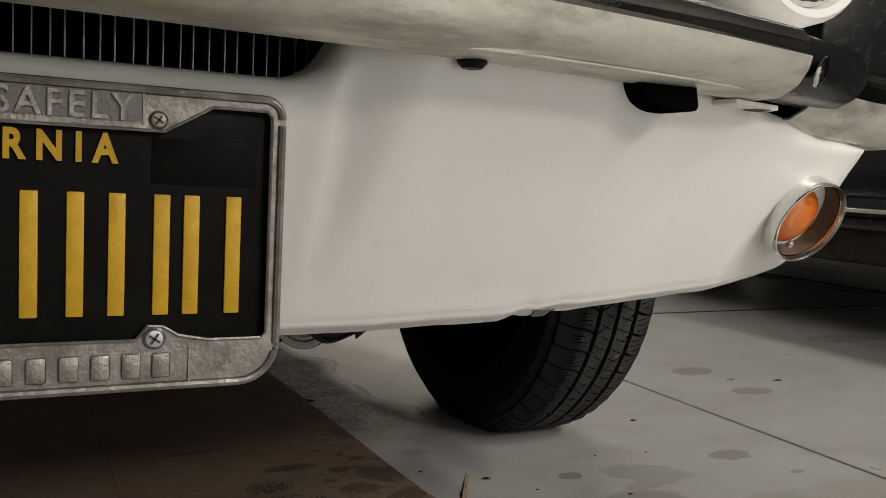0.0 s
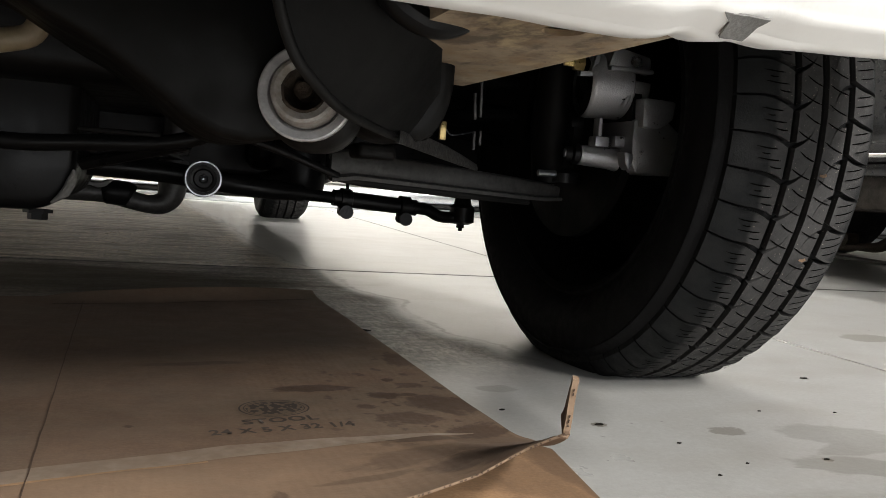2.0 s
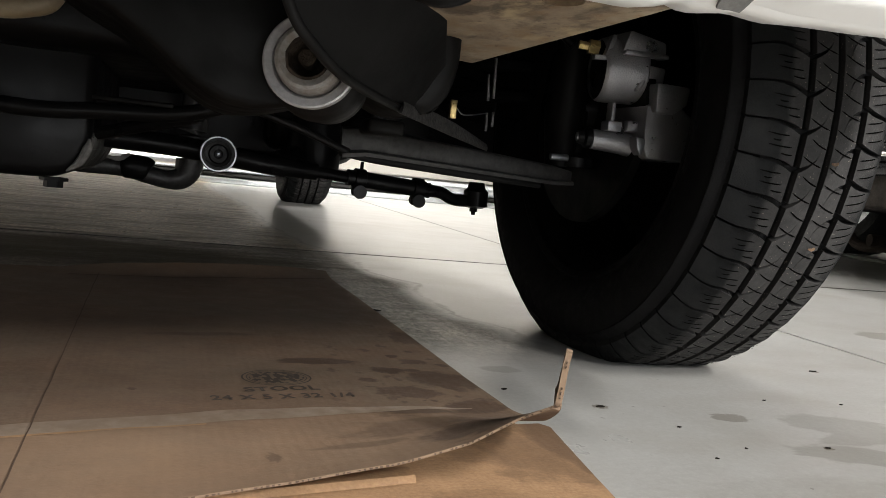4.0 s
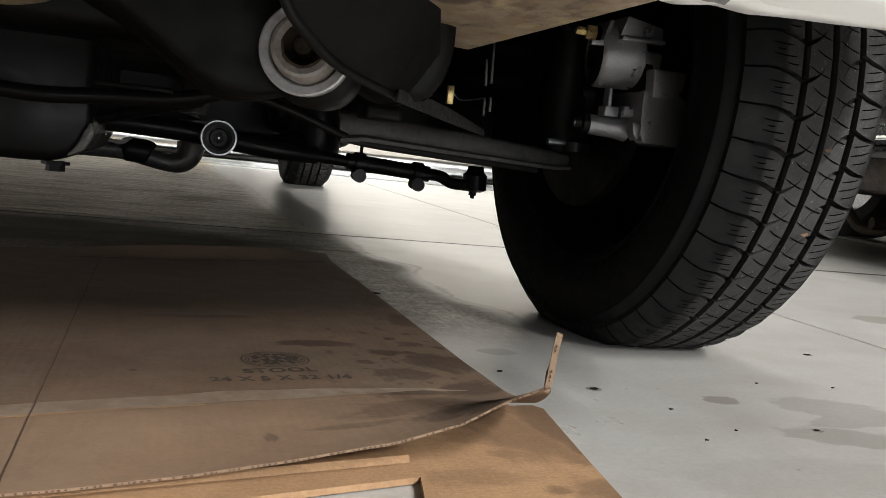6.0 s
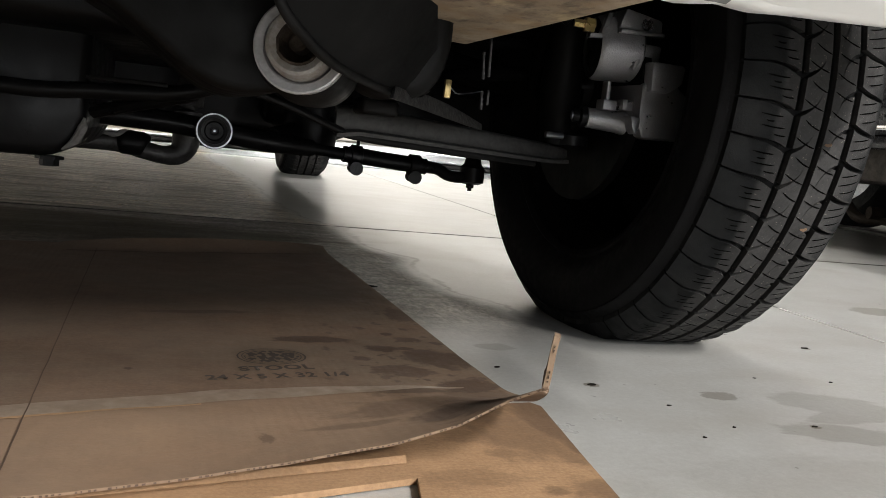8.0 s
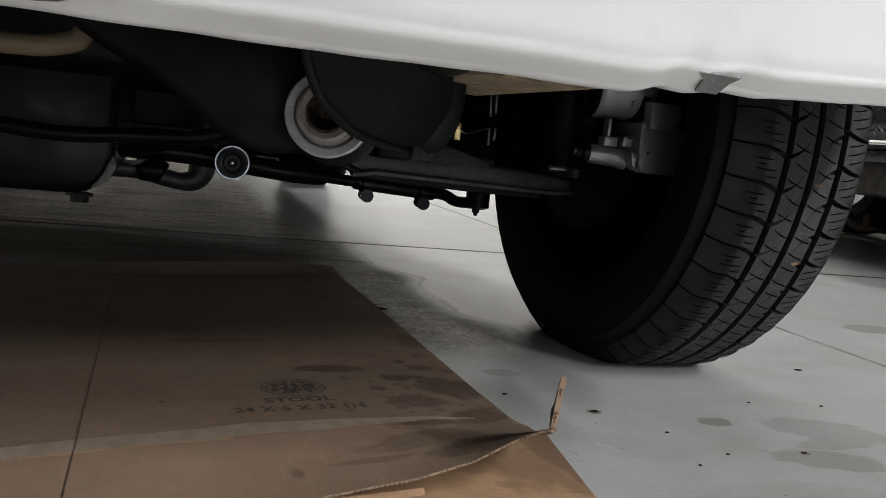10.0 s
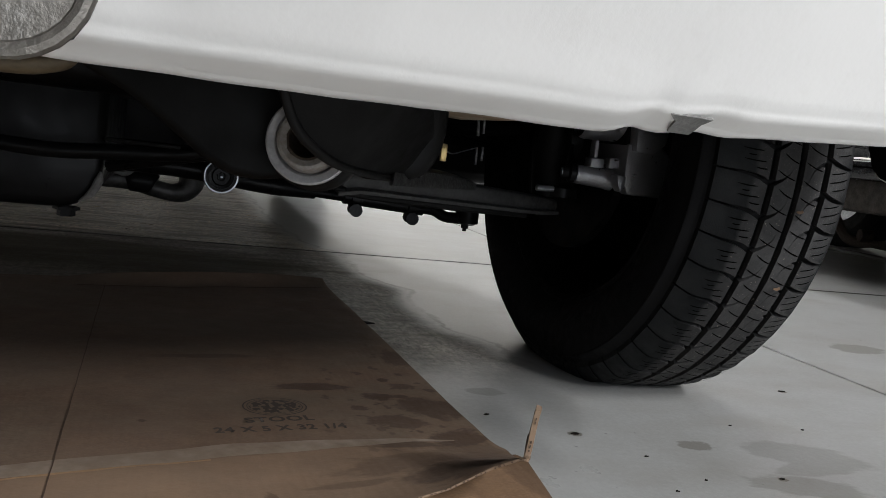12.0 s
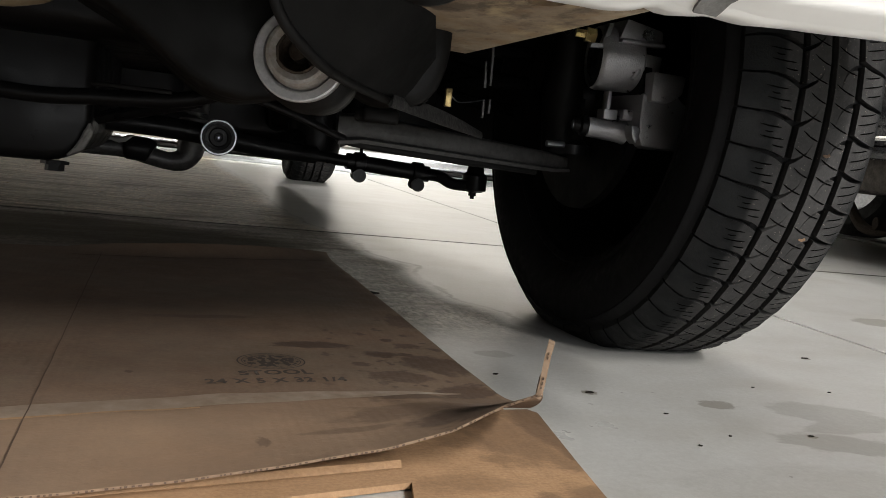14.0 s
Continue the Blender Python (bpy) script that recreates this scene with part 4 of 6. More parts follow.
# solid black block painted as the unlit slot
cpart("valance_slot", prism([(0.371, 0.446), (0.378, 0.434), (0.386, 0.4275), (0.396, 0.4240), (0.408, 0.4222), (0.420, 0.4222), (0.4275, 0.4235), (0.4290, 0.4265), (0.4245, 0.446)], 0.3785, 0.41, "y", 0.003, None, 3), M_VOID, "black block standing for the dark slot behind the bumper")
cpart("bump_stop", lathe([(0, 0.009), (0.005, 0.009), (0.008, 0.006), (0.009, 0)], (0.250, 0.375, 0.4415), (0, 0, -1), 16), M_BLACK, "small black rubber stop")

# panel above the bumper, lower end of the fender and the headlamp
apron = [[(x, 0.41 + lerp_line([(0, 0), (0.4, 0.0), (0.6, 0.03), (0.75, 0.10)], abs(x - CX)) + dy, z) for dy, z in ((0.0, 0.488), (0.012, 0.497), (0.05, 0.515), (0.10, 0.545), (0.115, 0.60), (0.12, 0.68))] for x in [CX + 0.74 * k / 24 for k in range(-24, 25)]]
cpart("front_apron", sheet(apron, 0.002), M_WHITE, "white body panel above the bumper")
cpart("apron_bead", tube([(x, 0.405 + lerp_line([(0, 0), (0.4, 0.0), (0.6, 0.03), (0.75, 0.10)], abs(x - CX)), 0.489) for x in [CX + 0.74 * k / 24 for k in range(-24, 25)]], 0.003, 8, 0), M_BRIGHT, "bright trim bead above the bumper")
for s in (1, -1):
    c = CX + s * 0.635
    bezel = lathe([(-0.06, 0.112), (0.0, 0.105), (0.006, 0.100), (0.004, 0.093), (-0.01, 0.088), (-0.02, 0.088)], (c, 0.475, 0.625), (0.12 * s, -1, 0), 40)
    hl = cpart("headlamp", bezel, M_WHITE, "white round headlamp bezel")
    cpart("headlamp_ring", lathe([(-0.012, 0.090), (0.0, 0.090), (0.004, 0.086), (0.0, 0.082), (-0.012, 0.082)], (c, 0.477, 0.625), (0.12 * s, -1, 0), 40), M_BRIGHT, "chrome ring", hl)
    cpart("headlamp_lens", lathe([(-0.015, 0.084), (0.002, 0.07), (0.012, 0.035), (0.014, 0.0)], (c, 0.48, 0.625), (0.12 * s, -1, 0), 32), mat("lamp_glass", None, (0.55, 0.57, 0.58), 0.08, 0.6), "clear ribbed glass lens", hl)
    cpart("apron_button", lathe([(0, 0.016), (0.003, 0.016), (0.009, 0.011), (0.011, 0)], (CX + s * 0.545, 0.452, 0.502), (0.1 * s, -0.7, 0.7), 20), M_BRIGHT, "small chrome dome")
    fender = [[(CX + s * (0.70 + 0.045 * math.sin(min(1, (y - 0.5) / 0.5) * 1.57)) + (-s * 0.004 if z < 0.56 else 0), y, z) for z in (lerp_line([(0.5, 0.60), (0.70, 0.60), (0.78, 0.61), (0.90, 0.61), (1.18, 0.60), (1.30, 0.54), (1.38, 0.30), (3.15, 0.30), (3.25, 0.50), (3.6, 0.58), (3.85, 0.5), (3.95, 0.42), (4.35, 0.45)], y), 0.62, 0.75, 0.84, 0.88)] for y in [0.5 + 0.05 * k for k in range(78)]]
    cpart("body_side", sheet(fender, 0.002), M_WHITE, "white body side with wheel arches")
hood = [[(CX + u * 0.745, y, 0.88 + 0.05 * (1 - u * u) - 0.05 * max(0, (0.62 - y) / 0.12)) for u in (-1, -0.7, -0.35, 0, 0.35, 0.7, 1)] for y in (0.50, 0.56, 0.62, 0.9, 1.3, 1.75)]
cpart("hood", sheet(hood, 0.003), M_WHITE, "white hood")
cabin = [[(CX + u * w, y, z + 0.03 * (1 - u * u)) for u in (-1, -0.5, 0, 0.5, 1)] for y, z, w in ((1.75, 0.89, 0.745), (2.15, 1.25, 0.56), (2.4, 1.28, 0.55), (2.9, 1.26, 0.55), (3.4, 0.92, 0.70), (4.35, 0.86, 0.73))]
cpart("roof", sheet(cabin, 0.004), M_WHITE, "white roof and rear deck")
cpart("tail_panel", box((CX - 0.73, 4.33, 0.46), (CX + 0.73, 4.36, 0.87), 0.004), M_WHITE, "white tail panel")
# added dark blocks that close bright gaps under the engine
cpart("gap_block_left", box((CX - 0.40, 1.46, 0.172), (0.345, 1.60, 0.48), 0.015, 3), M_BLACK, "added black block that hides the bright door behind")
cpart("gap_block_right", box((0.30, 1.42, 0.187), (0.72, 1.56, 0.48), 0.02, 3), M_BLACK, "added black block that shuts the bright gap by the tyre")
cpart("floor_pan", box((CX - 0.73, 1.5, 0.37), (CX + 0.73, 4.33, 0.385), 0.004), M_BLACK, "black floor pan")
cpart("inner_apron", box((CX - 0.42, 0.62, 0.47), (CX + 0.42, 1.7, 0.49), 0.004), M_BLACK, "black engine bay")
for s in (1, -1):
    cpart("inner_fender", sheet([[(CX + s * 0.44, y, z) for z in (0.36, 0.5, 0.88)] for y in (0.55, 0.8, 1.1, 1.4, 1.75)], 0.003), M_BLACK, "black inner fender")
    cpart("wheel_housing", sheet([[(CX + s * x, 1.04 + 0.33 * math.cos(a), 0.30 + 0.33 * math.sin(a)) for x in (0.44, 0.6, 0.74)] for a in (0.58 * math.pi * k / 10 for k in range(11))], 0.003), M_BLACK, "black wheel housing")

lip_line = [(0.54, 0.335), (0.60, 0.292), (0.645, 0.2700), (0.675, 0.2612), (0.700, 0.2555), (0.712, 0.2548), (0.724, 0.2580), (0.734, 0.2655), (0.742, 0.283), (0.748, 0.32), (0.752, 0.42)]
for s in (1, -1):
    cpart("splash_shield", sheet([[(CX + s * 0.742, y, z), (CX + s * 0.744, y, z + 0.02), (CX + s * 0.738, y - 0.004, max(z + 0.03, 0.61))] for y, z in lip_line], 0.002), M_GREY, "dark splash shield under the fender")
    cpart("fender_edge", tube([(CX + s * 0.744, y, z) for y, z in lip_line], 0.0014, 6, 3), M_WHITE, "thin white fender edge")

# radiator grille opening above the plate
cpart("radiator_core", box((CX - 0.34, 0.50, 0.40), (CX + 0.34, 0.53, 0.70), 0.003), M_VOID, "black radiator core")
fin_me = finish(box((-0.00035, -0.004, -0.10), (0.00035, 0.004, 0.10), 0), "fin", 0)
for k in range(54):
    fin = part("radiator_fin", fin_me, M_ZINC)
    fin.location = (CX - 0.24 + 0.0090 * k + 0.0008 * math.sin(k * 2.3), 0.484, 0.49)
    car_parts.append((fin, None))

# parking lamps
def parking_lamp(s):
    n = Vector((0.02 * s, -0.88, -0.42)).normalized()
    at = Vector((CX + s * 0.673, 0.480, 0.3455)) - n * 0.009
    bez = lathe([(-0.022, 0.0415), (0.004, 0.0412), (0.011, 0.0408), (0.0128, 0.0400), (0.0130, 0.0390), (0.011, 0.0380), (0.006, 0.0375)], at, n, 48)
    lamp = cpart("parking_lamp", bez, M_CHROME, "round chrome parking lamp bezel, pitted and hazy")
    cpart("reflector_bowl", lathe([(0.007, 0.0366), (-0.012, 0.0345), (-0.022, 0.031), (-0.024, 0.0)], at, n, 36), M_DUST, "dull brown reflector bowl", lamp)
    ribs = [(-0.022, 0.0310), (-0.010, 0.0300)] + [(-0.010 + 0.019 * math.sin(k / 9 * 1.57) + (0.0006 if k % 2 else 0), 0.0300 * math.cos(k / 9 * 1.57)) for k in range(1, 9)] + [(0.009, 0)]
    cpart("amber_lens", lathe(ribs, at + Vector((-0.004 * s, 0.003, 0)), n, 36), M_AMBER, "orange ribbed plastic lens", lamp)
    q = n.to_track_quat("Z", "Y").to_matrix()
    cpart("lens_screw", lathe([(0, 0.0036), (0.003, 0.0034), (0.004, 0.002), (0.0042, 0)], at + Vector((-0.004 * s, 0.010, -0.024)) + n * 0.002, n, 12), M_ZINC, "", lamp)


parking_lamp(1)
parking_lamp(-1)

# licence plate, its frame, screws and raised marks
plate = cpart("licence_plate", box((CX - 0.1524, 0.409, 0.2555), (CX + 0.1524, 0.4105, 0.4065), 0.0006), M_PLATE, "black enamelled plate with yellow raised marks")
FY = 0.4085
cpart("plate_bracket", box((CX - 0.09, 0.412, 0.285), (CX + 0.09, 0.440, 0.385), 0.004), M_BLACK, "black bracket behind the plate")
z0, z1, z2, z3 = 0.2480, 0.2745, 0.3880, 0.4100
XR = 0.1580


def rounded(x0, x1, y0, y1, top, low, n=7):
    """A box outline with rounded upper and lower corners."""
    pts = []
    for cx, cy, a0, r in ((x1 - top, y1 - top, 0, top), (x0 + top, y1 - top, 90, top), (x0 + low, y0 + low, 180, low), (x1 - low, y0 + low, 270, low)):
        pts += [(cx + r * math.cos(radians(a0 + 90 * k / n)), cy + r * math.sin(radians(a0 + 90 * k / n))) for k in range(n + 1)]
    return pts


outer = rounded(CX - XR, CX + XR, z0, z3, 0.012, 0.023)
inner = [(CX + 0.1500, z3 - 0.0115), (CX + 0.1470, z3 - 0.0085), (CX + 0.1180, z3 - 0.0085), (CX + 0.093, z2 - 0.001), (CX - 0.093, z2 - 0.001), (CX - 0.1180, z3 - 0.0085), (CX - 0.1470, z3 - 0.0085), (CX - 0.1500, z3 - 0.0115),
         (CX - 0.1500, z1 + 0.003), (CX - 0.1470, z1), (CX - 0.118, z1), (CX - 0.100, z1 + 0.003), (CX - 0.094, z1 + 0.008), (CX - 0.086, z1 + 0.0085), (CX - 0.080, z1 + 0.001), (CX + 0.080, z1 + 0.001), (CX + 0.086, z1 + 0.0085), (CX + 0.094, z1 + 0.008), (CX + 0.102, z1 + 0.003), (CX + 0.118, z1), (CX + 0.1470, z1), (CX + 0.1500, z1 + 0.003)]


def ring_plate(outer, inner, y0, y1, bevel):
    """A flat frame between two outlines, filled by triangles."""
    bm = bmesh.new()
    loops = []
    for pts in (outer, inner):
        vs = [bm.verts.new((x, y0, z)) for x, z in pts]
        loops.append([bm.edges.new((vs[k], vs[(k + 1) % len(vs)])) for k in range(len(vs))])
    bmesh.ops.triangle_fill(bm, use_beauty=True, use_dissolve=False, edges=loops[0] + loops[1])
    out = bmesh.ops.extrude_face_region(bm, geom=bm.faces[:])
    for v in (g for g in out["geom"] if isinstance(g, bmesh.types.BMVert)):
        v.co.y = y1
    return bm


cpart("plate_frame", ring_plate(outer, inner, FY - 0.0035, FY, 0), M_ALU, "worn cast metal plate frame", plate, 20)
cpart("frame_rim", tube([(x, FY - 0.0035, z) for x, z in rounded(CX - XR + 0.0022, CX + XR - 0.0022, z0 + 0.0022, z3 - 0.0022, 0.010, 0.021)] + [(CX + XR - 0.0022, FY - 0.0035, z3 - 0.016)], 0.0024, 8, 0), M_ALU, "raised rounded rim", plate)
inner_rim = [(x, FY - 0.0036, z) for x, z in inner]
cpart("frame_bead", tube(inner_rim + inner_rim[:1], 0.0010, 6, 0), M_ALU, "thin inner bead", plate)
face = pose(0, 0, 0, 90, 0, 0)
M_RAISED = mat("polished_letters", old_metal((0.36, 0.34, 0.30), (0.17, 0.155, 0.13), (0.36, 0.55), 90, 0.3), metal=0.8)
M_PINK = mat("faded_banner_paint", old_metal((0.12, 0.115, 0.108), (0.17, 0.158, 0.15), (0.45, 0.65), 70, 0.2), metal=0.4)
cpart("banner_field", box((CX - 0.081, FY - 0.0042, z2 + 0.003), (CX + 0.081, FY - 0.0036, z3 - 0.0045), 0), M_PINK, "dull grey banner field", plate, 0)
cpart("frame_lettering", lettering("DRIVE SAFELY", 0.0188, pose(CX + 0.0770, FY - 0.0050, z2 + 0.0035, 90, 0, 0), 0.0008, 0.0002, 0.92, "RIGHT", 1.22), M_RAISED, "raised metal letters", plate, 0)
# worn dealer name: plain bars of its size
for k in range(6):
    x = 0.0125 + 0.0152 * k
    cpart("raised_bar", box((CX + x, FY - 0.0050, z0 + 0.007), (CX + x + 0.0095, FY - 0.0034, z0 + 0.0205), 0.0012), M_RAISED, "worn raised metal bar", plate)
cpart("divider_bar", box((CX + 0.1075, FY - 0.0046, z0 + 0.004), (CX + 0.1087, FY - 0.0034, z1 - 0.003), 0), M_RAISED, "", plate)
cpart("divider_bar", box((CX + 0.0815, FY - 0.0046, z2 + 0.002), (CX + 0.0825, FY - 0.0034, z3 - 0.004), 0), M_RAISED, "", plate)
cpart("state_lettering", lettering("CALIFORNIA", 0.0205, pose(CX + 0.0695, FY + 0.0000, 0.3695, 90, 0, 0), 0.0012, 0.0008, 0.80, "RIGHT", 1.62), M_YELLOW, "yellow raised state name", plate, 0)
for k, (x, w) in enumerate(((0.0245, 0.030), (0.066, 0.031), (0.104, 0.031))):
    bm = box((CX + x, FY - 0.0010, 0.2885), (CX + x + 0.0085, FY + 0.001, 0.3535), 0.0008)
    box((CX + x + w - 0.0085, FY - 0.0010, 0.2885), (CX + x + w, FY + 0.001, 0.3535), 0.0008, 2, bm)
    cpart("raised_mark", bm, M_YELLOW, "yellow raised plain bars", plate)
cpart("sticker_recess", box((CX + 0.087, FY - 0.0001, 0.3590), (CX + 0.1425, FY + 0.001, 0.3835), 0.0004), M_PLATE, "embossed sticker panel", plate)


def screw(x, z, r, m, slot):
    s = cpart("plate_screw", lathe([(0, r), (0.0012, r), (0.0030, r * 0.72), (0.0034, r * 0.3), (0.0034, 0)], (x, FY - 0.0030, z), (0, -1, 0), 20), m, "cross-head screw", plate)
    bm = bmesh.new()
    for a in (0.6, 0.6 + math.pi / 2):
        c = Matrix.Rotation(a, 3, "Y")
        bm2 = box((-r * 0.55, -0.0008, -r * 0.1), (r * 0.55, 0, r * 0.1), 0)
        for v in bm2.verts:
            v.co = c @ v.co + Vector((x, FY - 0.0062, z))
        merge(bm, bm2)
    cpart("screw_slot", bm, M_INK, "", plate, 0)


screw(CX + 0.0895, 0.3925, 0.0050, M_ALU, 0)
screw(CX + 0.0895, 0.2765, 0.0062, M_ZINC, 0)
screw(CX - 0.0895, 0.3925, 0.0050, M_ALU, 0)
screw(CX - 0.0895, 0.2765, 0.0062, M_ZINC, 0)


# ---- wheels ----
R, HALF, CZ = 0.281, 0.069, 0.2655
def tread_height(u):
    """Radius of the tread face at u across it."""
    return R - 0.0012 * (u / 0.045) ** 2 - (40.0 * max(0.0, -u - 0.057) ** 2 if u < 0 else 20.0 * max(0.0, u - 0.047) ** 2)


# the tread's cuts, as (across, along): across in metres from the middle, along in pitches
PITCHES = 56
LATERAL = {-1: [(-0.080, 0.43), (-0.0686, 0.464), (-0.0575, 0.487), (-0.0484, 0.53), (-0.040, 0.60), (-0.0335, 0.695), (-0.029, 0.76)],
           1: [(0.029, 0.78), (0.034, 0.87), (0.039, 0.94), (0.046, 1.0), (0.053, 1.041), (0.066, 1.075), (0.080, 1.09)]}
CLAW = {-1: [(0.0, 0.70), (0.15, 0.655), (0.40, 0.555), (0.63, 0.405), (0.74, 0.25), (0.81, 0.08), (0.86, -0.02), (1.0, -0.04)],
        1: [(0.0, 1.00), (0.15, 1.02), (0.35, 1.10), (0.52, 1.215), (0.62, 1.36), (0.70, 1.60), (0.75, 1.66), (1.0, 1.68)]}
SIPES = [((-0.0205, 0.840), (-0.0035, 1.075)), ((-0.0255, 0.315), (-0.0045, 0.560)), ((0.0040, 0.520), (0.0250, 0.770)), ((0.0045, 0.010), (0.0250, 0.206)),
         ((-0.063, 0.80), (-0.043, 0.835)), ((-0.061, 1.10), (-0.0385, 1.135)), ((-0.048, 1.31), (-0.0365, 1.335)), ((-0.058, 0.965), (-0.050, 0.972)),
         ((0.035, 1.24), (0.053, 1.13)), ((0.0345, 1.50), (0.058, 1.33)), ((0.039, 1.72), (0.057, 1.60))]


def tyre_meshes():
    """Carcass with sidewalls, and tread blocks cut by grooves and sipes. The axle lies along x, middle at the origin."""
    prof = [(-0.060, 0.178), (-0.070, 0.180), (-0.074, 0.186), (-0.0725, 0.189), (-0.080, 0.199), (-0.0865, 0.214), (-0.0885, 0.224), (-0.0882, 0.236), (-0.0862, 0.2445), (-0.0848, 0.2480), (-0.0862, 0.2500), (-0.0845, 0.2522), (-0.0815, 0.2530), (-0.0780, 0.2565), (-HALF, 0.2600)]
    prof += [(u, tread_height(u) - 0.0078) for u in (-0.06, -0.04, -0.02, 0.0, 0.02, 0.04, 0.06)]
    prof += [(-u, r) for u, r in prof[14::-1]]
    carcass = lathe(prof, (0, 0, 0), (1, 0, 0), 112)
    verts, faces = [], []
    pitch = 2 * math.pi / PITCHES
    cuts = ([], [])

    def block(poly, low=0.0085):
        """poly: (u, v) with v in pitches."""
        base = len(verts)
        n = len(poly)
        for dr in (0.0, low):
            for u, v in poly:
                r = tread_height(u) - dr
                a = v * pitch
                verts.append((u, r * math.cos(a), r * math.sin(a)))
        faces.append(tuple(range(base, base + n)))
        for k in range(n):
            faces.append((base + k, base + (k + 1) % n, base + n + (k + 1) % n, base + n + k))

    def hairline(line, wide):
        """A narrow dark ribbon on the tread that stands for a shaded sipe, along (u, v) points."""
        base = len(cuts[0])
        for i, (u, v) in enumerate(line):
            w = wide * (0.35 if i in (0, len(line) - 1) else 1.0) / (R * pitch)
            for s in (-0.5, 0.5):
                r, a = tread_height(u) + 0.00025, (v + s * w) * pitch
                cuts[0].append((u, r * math.cos(a), r * math.sin(a)))
        cuts[1].extend((base + 2 * i, base + 2 * i + 1, base + 2 * i + 3, base + 2 * i + 2) for i in range(len(line) - 1))

    g, G = 0.0036, 0.0295
    for k in range(PITCHES):
        for s in (-1, 1):
            # shoulder block between curved cross grooves that widen inwards
            inner, outer = G + g, 0.0765
            gap = lambda u: 0.030 + 0.050 * max(0.0, min(1.0, (0.068 - abs(u)) / 0.03))
            us = [s * (inner + (outer - inner) * j / 11) for j in range(12)]
            block([(u, k + gap(u) + lerp_line(LATERAL[s], u)) for u in us] + [(u, k + 1 - gap(u) + lerp_line(LATERAL[s], u)) for u in us[::-1]], 0.010)
            # middle rib: a claw-shaped slot that starts wide at the outer groove
            u0, u1 = s * (G - g), s * g
            wide = lambda q: 0.0006 + 0.070 * max(0.0, 1 - q / 0.84) ** 0.8
            qs = [j / 14 for j in range(15)]
            block([(u0 + (u1 - u0) * q, k + lerp_line(CLAW[s], q) + wide(q)) for q in qs] + [(u0 + (u1 - u0) * q, k + 1 + lerp_line(CLAW[s], q) - wide(q)) for q in qs[::-1]])
        for (ua, va), (ub, vb) in SIPES:
            bow = 0.03 if abs(ua) < 0.03 else 0.015
            hairline([(ua + (ub - ua) * j / 6, k + va + (vb - va) * j / 6 + bow * math.sin(math.pi * j / 6)) for j in range(7)], 0.0011 if abs(ua) > 0.03 else 0.0013)
    line_me = bpy.data.meshes.new("sipe")
    line_me.from_pydata(cuts[0], [], cuts[1])
    line_me.update()
    me = bpy.data.meshes.new("tread")
    me.from_pydata(verts, [], faces)
    me.update()
    bm = bmesh.new()
    bm.from_mesh(me)
    bpy.data.meshes.remove(me)
    return finish(carcass, "sidewall", 40), finish(bm, "tread", 25), line_me


SIDE_ME, TREAD_ME, SIPE_ME = tyre_meshes()
rim_bm = lathe([(-0.066, 0.184), (-0.070, 0.188), (-0.064, 0.180), (-0.040, 0.165), (0.03, 0.160), (0.060, 0.170), (0.070, 0.188), (0.066, 0.180), (0.045, 0.160), (0.040, 0.10), (0.055, 0.06), (0.050, 0.03), (0.05, 0.0)], (0, 0, 0), (1, 0, 0), 48)
RIM_ME = finish(rim_bm, "rim", 30)


def wheel(x, y, s, turn, toe=0.0):
    w = thing("wheel", "", "", (0, 0, 0))
    w.location = (x, y, CZ)
    w.rotation_euler = (radians(turn), 0, radians(toe) if s > 0 else math.pi)
    part("tyre", SIDE_ME, M_SIDE, w, "worn black tyre sidewall")
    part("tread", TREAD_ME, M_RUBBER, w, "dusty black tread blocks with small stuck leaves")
    tagged(part("sipe", SIPE_ME, M_VOID, w, "dark ribbons on the tread as its fine cuts"), "", "", "", "stuff")
    part("rim", RIM_ME, M_SIDE, w, "black steel rim")
    car_parts.append((w, None))
    return w


WX, WY, RX, RY = 0.692, 1.060, 0.668, 3.58
wheel(WX, WY, 1, 0, 1.65)
wheel(2 * CX - WX, WY, -1, 17)
wheel(RX, RY, 1, 31)
wheel(2 * CX - RX, RY, -1, 5)
for x, y, z, a in ((0.7068, 0.7810, 0.2207, 20), (0.7152, 0.8035, 0.1466, -30)):
    cpart("leaf_scrap", sheet([[(x - 0.0045, y - 0.0012, z - 0.0005), (x - 0.004, y - 0.0014, z + 0.0009)], [(x - 0.001, y - 0.0018, z - 0.0016), (x, y - 0.0016, z + 0.0012)], [(x + 0.002, y - 0.0014, z - 0.0006), (x + 0.002, y - 0.0012, z + 0.0022)], [(x + 0.0035, y - 0.0012, z + 0.0004), (x + 0.003, y - 0.0012, z + 0.001)]], 0.0003), M_LEAF, "scrap of dry leaf stuck in the tread")

# ---- underside ----
def holed_plate(outer, inner, lo, hi):
    """A level plate with one hole."""
    bm = bmesh.new()
    edges = []
    for pts in (outer, inner):
        vs = [bm.verts.new((x, y, lo)) for x, y in pts]
        edges += [bm.edges.new((vs[k], vs[(k + 1) % len(vs)])) for k in range(len(vs))]
    bmesh.ops.triangle_fill(bm, use_beauty=True, use_dissolve=False, edges=edges)
    out = bmesh.ops.extrude_face_region(bm, geom=bm.faces[:])
    for v in (g for g in out["geom"] if isinstance(g, bmesh.types.BMVert)):
        v.co.z = hi
    return bm


